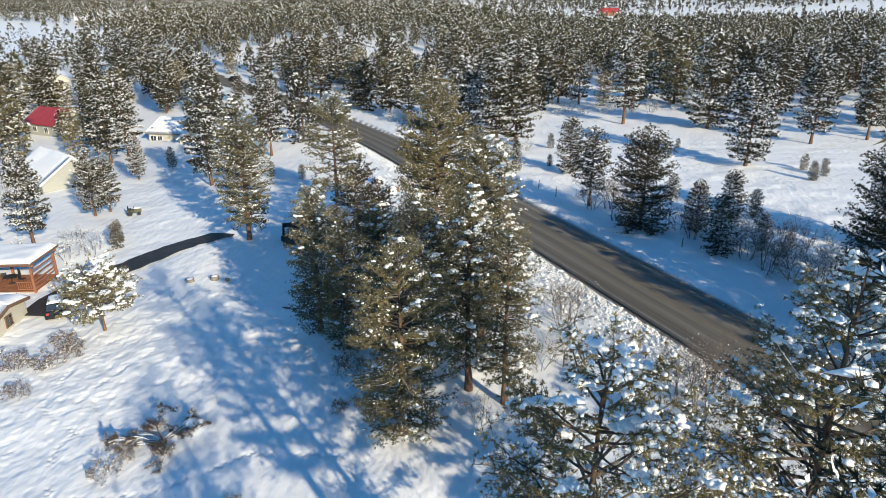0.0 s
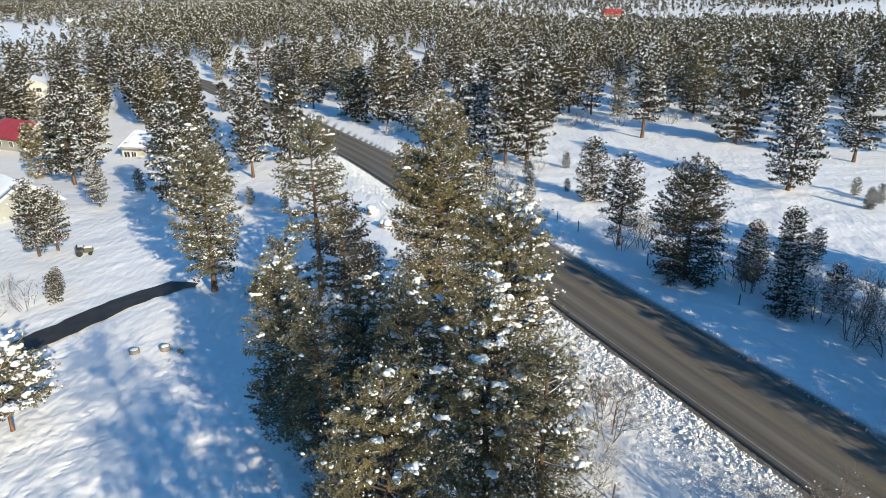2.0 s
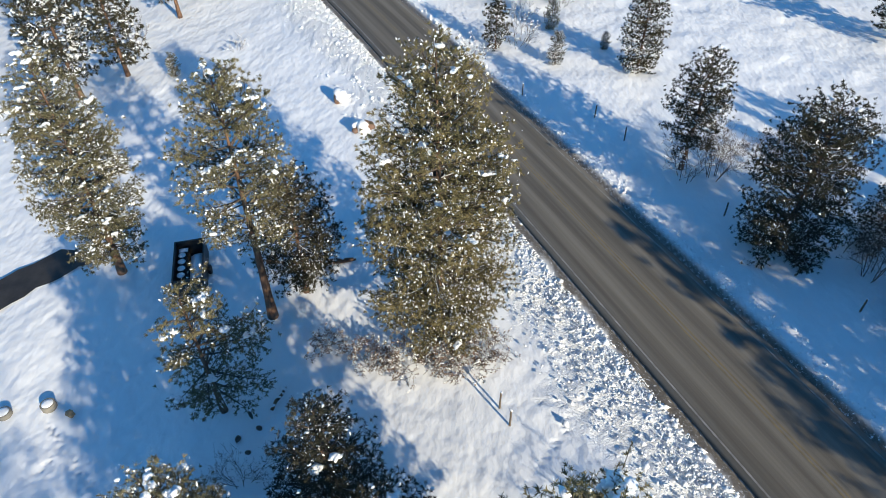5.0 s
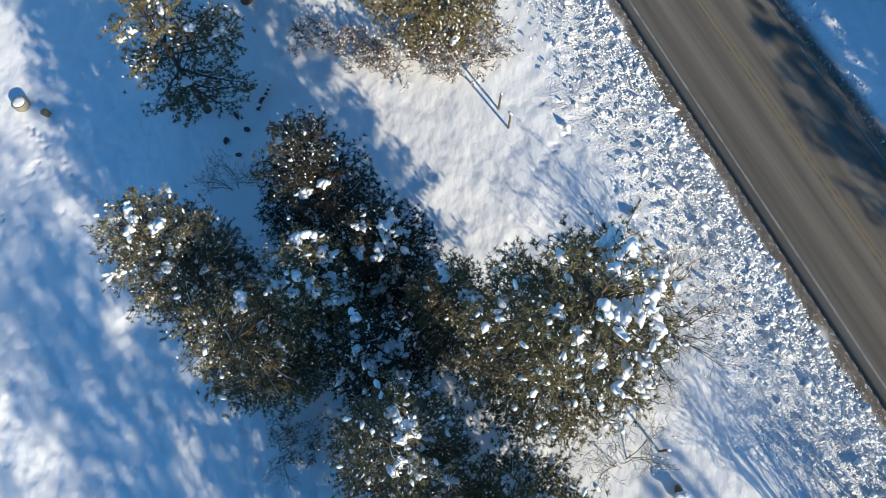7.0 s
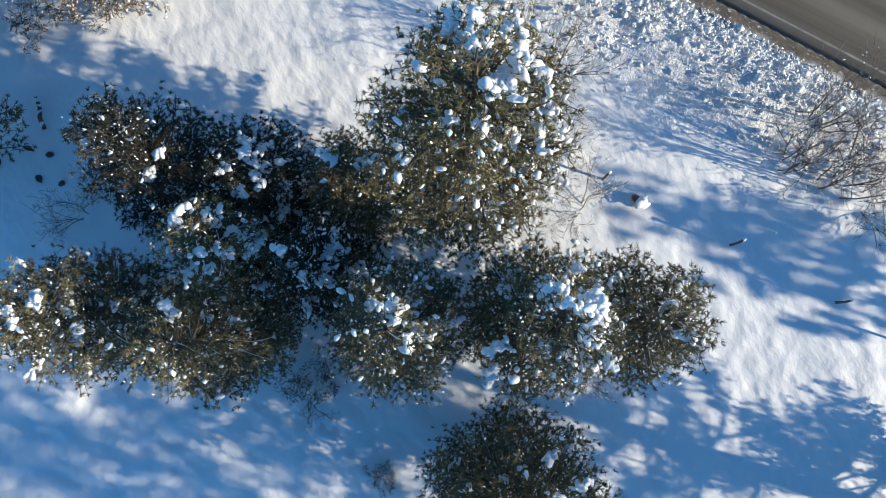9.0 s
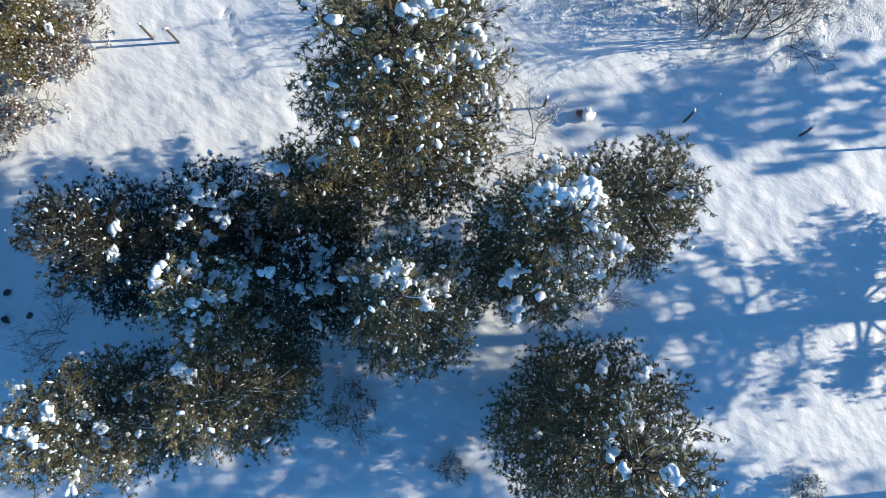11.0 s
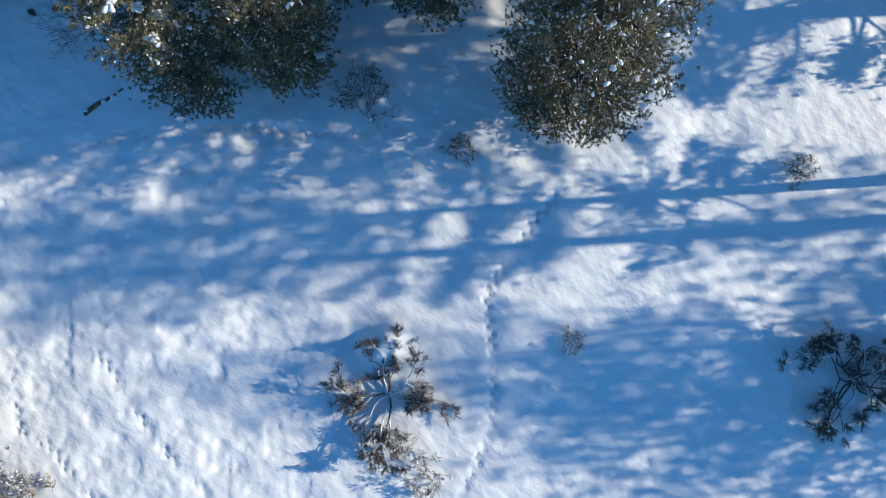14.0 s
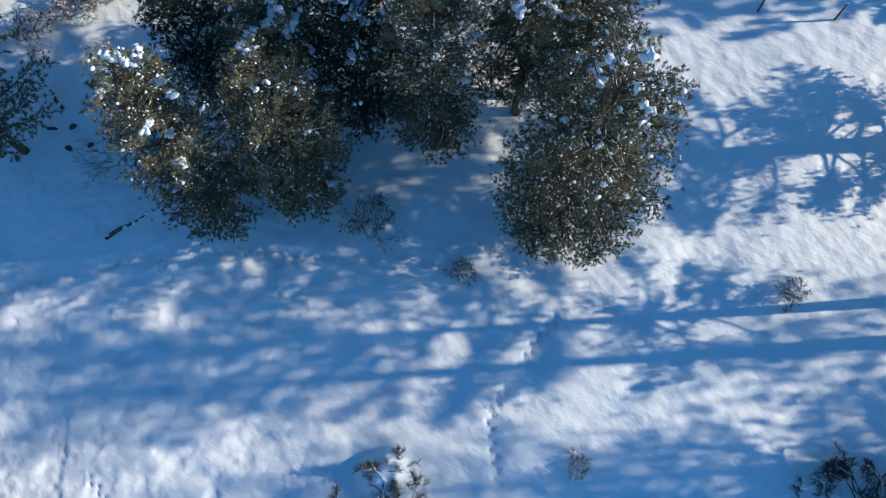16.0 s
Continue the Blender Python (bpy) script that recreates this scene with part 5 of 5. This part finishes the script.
house("house", -59.0, 97.6, -2.9, -38, 10.0, 9.0, 3.3, 2.9, 0, PALE_GREEN, GREY_ROOF, "pale green house under a smooth thick snow roof", [(5.0, 0.0, 1.6, 1.2, 1.2, 90)], 1.0)
house("house", -86.5, 147.5, -3.2, -28, 10.5, 8.5, 3.0, 2.6, 0, PALE_GREEN, RED_ROOF, "house with a bare red metal roof among pines", [(-2, -4.25, 1.6, 1.2, 1.1, 0), (2, -4.25, 1.6, 1.2, 1.1, 0)], 0)
house("house", -126.0, 219.0, -3.0, 20, 10.0, 8.0, 4.2, 2.2, 1, CREAM, GREY_ROOF, "cream two-storey house with snowy roof deep in the woods", [(-2, -4, 3, 1.3, 1.2, 0), (2, -4, 3, 1.3, 1.2, 0), (0, -4, 0.9, 1.2, 1.6, 0)], 1.0)
house("log_house", 356.0, 588.0, -1.2, -30, 30, 14, 6.5, 6.0, 0, LOGS, GREY_ROOF, "large brown log house with snowy roof at the far meadow", [(-9, -7, 3, 3, 3, 0), (0, -7, 3, 3, 3, 0), (9, -7, 3, 3, 3, 0)], 1.0, DARK_TRIM, 1.0)
house("barn", 238.0, 985.0, 0.0, 15, 26, 16, 5, 5.0, 0, LOGS, RED_ROOF, "distant barn with a red metal roof", (), 0, DARK_TRIM, 1.0)
house("shed", 222.0, 468.0, -1.2, 10, 7.5, 5, 3, 1.6, 0, LOGS, GREY_ROOF, "small brown shed with snow on its roof in the meadow", (), 1.0, DARK_TRIM)
house("shed", 22.0, 293.0, -1.2, 0, 2.6, 2.6, 3.2, 0.6, 1, plain("orange_door_paint", (0.55, 0.18, 0.05), (0.62, 0.24, 0.08), 1.0, 0.5), GREY_ROOF, "small orange-doored shed beyond the trees", (), 1.0, DARK_TRIM, 0.2)
for x, y, t in ((-232, 566, 10), (-268, 590, -12), (-205, 580, 30), (-310, 600, 5), (-170, 560, -20)):
    house("cabin", x, y, ground_z(x, y), t, 12, 8, 3.5, 2.6, 0, LOGS if x > -240 else CREAM, GREY_ROOF, "distant cabin with a snowy roof by the frozen lake", (), 1.0, DARK_TRIM)


def porch():
    """Covered cedar deck at the end of a house, with table and steps."""
    ob = thing("porch", -43.3, 58.4, "red cedar covered porch with railing, deck table and snowy roof", "porch", 2.0, -1.45)
    W, D, FLOOR, TOP = 8.6, 4.2, 0.55, 3.1
    for k in range(14):
        put("deck_board", boxes("deck_board", [((0, -D / 2 + 0.15 + k * 0.3, FLOOR), (W, 0.285, 0.05), 0)], CEDAR, 0.005), ob)
    for x in (-W / 2 + 0.1, -0.1, W / 2 - 0.1):
        for y in (-D / 2 + 0.1, D / 2 - 0.1):
            put("post", boxes("post", [((x, y, (TOP - 0.4) / 2 - 0.2), (0.2, 0.2, TOP + 0.4), 0)], CEDAR, 0.01), ob)
    for y in (-D / 2 + 0.1, D / 2 - 0.1):
        put("beam", boxes("beam", [((0, y, TOP + 0.12), (W + 0.5, 0.18, 0.26), 0)], CEDAR, 0.01), ob)
    put("roof", boxes("roof", [((-0.2, 0, TOP + 0.36), (W + 1.1, D + 1.0, 0.2), 0)], DARK_TRIM, 0.02), ob, "brown roof edge")
    put("roof_snow", drift("roof_snow", W + 1.0, D + 0.9, 0.34, 4, n=24), ob, "smooth white snow blanket", (-0.2, 0, TOP + 0.46))
    for x0, x1 in ((-W / 2 + 0.3, 0.9), (2.6, W / 2 - 0.2)):
        for z in (FLOOR + 0.2, FLOOR + 0.95):
            put("rail", boxes("rail", [(((x0 + x1) / 2, -D / 2 + 0.1, z), (x1 - x0, 0.07, 0.09), 0)], CEDAR, 0.006), ob)
        for k in range(int((x1 - x0) / 0.2)):
            put("baluster", boxes("baluster", [((x0 + 0.1 + k * 0.2, -D / 2 + 0.1, FLOOR + 0.57), (0.05, 0.05, 0.7), 0)], CEDAR, 0), ob)
    for z in (FLOOR + 0.2, FLOOR + 0.6, FLOOR + 0.95, FLOOR + 1.5, FLOOR + 2.0):
        put("side_slat", boxes("side_slat", [((W / 2 - 0.1, 0, z), (0.05, D - 0.4, 0.14), 0)], CEDAR, 0.005), ob)
    for k in range(3):
        step = put("step", boxes("step", [((1.75, -D / 2 - 0.2 - k * 0.32, FLOOR - 0.13 - k * 0.17), (1.5, 0.3, 0.06), 0)], CEDAR, 0.005), ob)
        part("step_snow", drift("step_snow", 1.45, 0.28, 0.12, k + 2, n=8, edge=0.1), step, "soft snow layer").matrix_local = pose(1.75, -D / 2 - 0.2 - k * 0.32, FLOOR - 0.098 - k * 0.17)
    table = thing("patio_table", -42.4, 58.4, "round dark patio table on the porch", "table", 0, -1.45 + FLOOR + 0.027)
    put("tabletop", lathe("tabletop", [(0.02, 0.7), (0.62, 0.7), (0.64, 0.72), (0.62, 0.75), (0.0, 0.75)], STEEL_DARK, 24), table)
    put("pedestal", lathe("pedestal", [(0.3, 0.0), (0.28, 0.03), (0.05, 0.06), (0.05, 0.7)], STEEL_DARK, 12), table)
    for k, (dx, dy) in enumerate(((1.0, 0.1), (-0.9, 0.4), (0.0, 1.0))):
        chair = thing("patio_chair", -42.4 + dx, 58.4 + dy, "dark metal patio chair beside a round table", "chair", k * 120 + 90, -1.45 + FLOOR + 0.027, "patio chairs")
        put("seat", boxes("seat", [((0, 0, 0.44), (0.46, 0.46, 0.05), 0)], STEEL_DARK), chair)
        put("backrest", boxes("backrest", [((0, 0.22, 0.74), (0.46, 0.04, 0.5), 0)], STEEL_DARK), chair)
        for lx in (-0.2, 0.2):
            for ly in (-0.2, 0.2):
                put("leg", boxes("leg", [((lx, ly, 0.21), (0.03, 0.03, 0.42), 0)], STEEL_DARK, 0), chair)


porch()
house("house", -54.0, 60.0, -1.5, 2, 11.5, 11.0, 3.0, 2.4, 1, CREAM, GREY_ROOF, "cream house with snowy roof behind the cedar porch", (), 1.0, DARK_TRIM)
house("garage", -40.8, 48.6, -1.5, 4, 8.2, 5.6, 2.1, 0.55, 0, CREAM, GREY_ROOF, "low garage with brown fascia and flat snowy roof", [(4.1, 0, 1.4, 0.8, 0.8, 90)], 1.0, DARK_TRIM, 0.3)


# ---- vehicles ----
def car(x, y, turn, paint, label, snowy=True, z=None):
    """A station wagon: lofted body, glasshouse, wheels and lights."""
    ob = thing("car", x, y, label, "car", turn, z, "parked cars")
    stations = [(-2.25, 0.62, 0.45, 0.72), (-2.2, 0.84, 0.3, 0.95), (-1.3, 0.9, 0.25, 1.0), (0.7, 0.9, 0.25, 0.98), (1.5, 0.88, 0.25, 0.9), (2.1, 0.8, 0.3, 0.78), (2.25, 0.6, 0.42, 0.66)]

    def loft(rows, name, mat):
        v, f = [], []
        for sx, half, lo, hi in rows:
            v += [(sx, -half, lo), (sx, -half * 1.02, (lo + hi) / 2), (sx, -half * 0.94, hi), (sx, half * 0.94, hi), (sx, half * 1.02, (lo + hi) / 2), (sx, half, lo)]
        for k in range(len(rows) - 1):
            for i in range(6):
                j = (i + 1) % 6
                f.append((k * 6 + i, k * 6 + j, k * 6 + 6 + j, k * 6 + 6 + i))
        caps = [tuple(range(6)), tuple(range(len(v) - 1, len(v) - 7, -1))]
        return solid(name, np.array(v, float), [np.array(f), np.array(caps)], mat)

    put("body", loft(stations, "body", paint), ob)
    put("glasshouse", loft([(-2.0, 0.74, 0.96, 1.0), (-1.75, 0.68, 0.96, 1.46), (0.1, 0.68, 0.96, 1.5), (0.95, 0.74, 0.96, 1.0)], "glasshouse", GLASS), ob, "dark window glass")
    put("roof", boxes("roof", [((-0.82, 0, 1.5), (1.9, 1.26, 0.06), 0)], paint, 0.02), ob)
    for wx in (-1.4, 1.4):
        for wy in (-0.86, 0.86):
            wheel = put("wheel", lathe("wheel", [(0.05, -0.1), (0.29, -0.11), (0.33, -0.07), (0.33, 0.07), (0.29, 0.11), (0.05, 0.1)], RUBBER, 18), ob, "black tyre", (wx, wy, 0.33), (90, 0, 0))
            part("rim", lathe("rim", [(0.0, -0.115), (0.2, -0.115), (0.21, 0.0), (0.2, 0.115), (0.0, 0.115)], plain("alloy", (0.4, 0.4, 0.4), (0.5, 0.5, 0.5), 3.0, 0.3, 0.9), 14), wheel, "silver rim")
    for wy in (-0.62, 0.62):
        put("headlight", boxes("headlight", [((2.2, wy, 0.68), (0.1, 0.3, 0.14), 0)], TRIM, 0.02), ob)
        put("tail_light", boxes("tail_light", [((-2.22, wy, 0.8), (0.08, 0.22, 0.2), 0)], RED_ROOF, 0.02), ob)
        put("mirror", boxes("mirror", [((0.75, wy * 1.6, 1.02), (0.12, 0.18, 0.12), 0)], paint, 0.02), ob)
    if snowy:
        put("roof_snow", drift("roof_snow", 1.85, 1.2, 0.13, 9, n=12, edge=0.2), ob, "snow left on the roof", (-0.82, 0, 1.53))
        put("hood_snow", drift("hood_snow", 0.7, 1.1, 0.08, 3, n=10, edge=0.2), ob, "patch of snow on the hood", (1.55, 0.1, 0.88))
    return ob


CAR_PAINT = plain("dark_car_paint", (0.012, 0.014, 0.018), (0.022, 0.024, 0.03), 1.0, 0.25, 0.3)
car(-34.4, 52.2, 115, CAR_PAINT, "dark station wagon with snow on its roof, parked on the driveway")
car(-64.2, 206.0, 128, CAR_PAINT, "dark car standing on the far bend of the road", False, ground_z(-64.2, 206.0) + 0.05)


def tractor():
    ob = thing("garden_tractor", -39.7, 79.6, "small yellow-green garden machine standing in the snow", "machine", 20)
    paint = plain("yellow_green_paint", (0.085, 0.085, 0.05), (0.12, 0.12, 0.075), 2.0, 0.4)
    put("hood", boxes("hood", [((0.45, 0, 0.6), (0.9, 0.6, 0.5), 0)], paint, 0.06), ob)
    put("fender", boxes("fender", [((-0.4, 0, 0.55), (0.8, 1.0, 0.3), 0)], paint, 0.06), ob)
    put("seat", boxes("seat", [((-0.45, 0, 0.8), (0.4, 0.45, 0.12), 0), ((-0.66, 0, 1.0), (0.1, 0.45, 0.4), 0)], RUBBER, 0.03), ob)
    put("steering_column", boxes("steering_column", [((0.05, 0, 0.95), (0.06, 0.06, 0.4), 0)], STEEL_DARK), ob)
    for wx, wy, r in ((0.6, -0.42, 0.2), (0.6, 0.42, 0.2), (-0.45, -0.5, 0.32), (-0.45, 0.5, 0.32)):
        put("wheel", lathe("wheel", [(0.04, -0.1), (r * 0.85, -0.1), (r, -0.06), (r, 0.06), (r * 0.85, 0.1), (0.04, 0.1)], RUBBER, 16), ob, "", (wx, wy, r), (90, 0, 0))
    put("snow_cap", drift("snow_cap", 0.85, 0.55, 0.12, 2, n=8, edge=0.15), ob, "white snow cap", (0.45, 0, 0.85))


tractor()
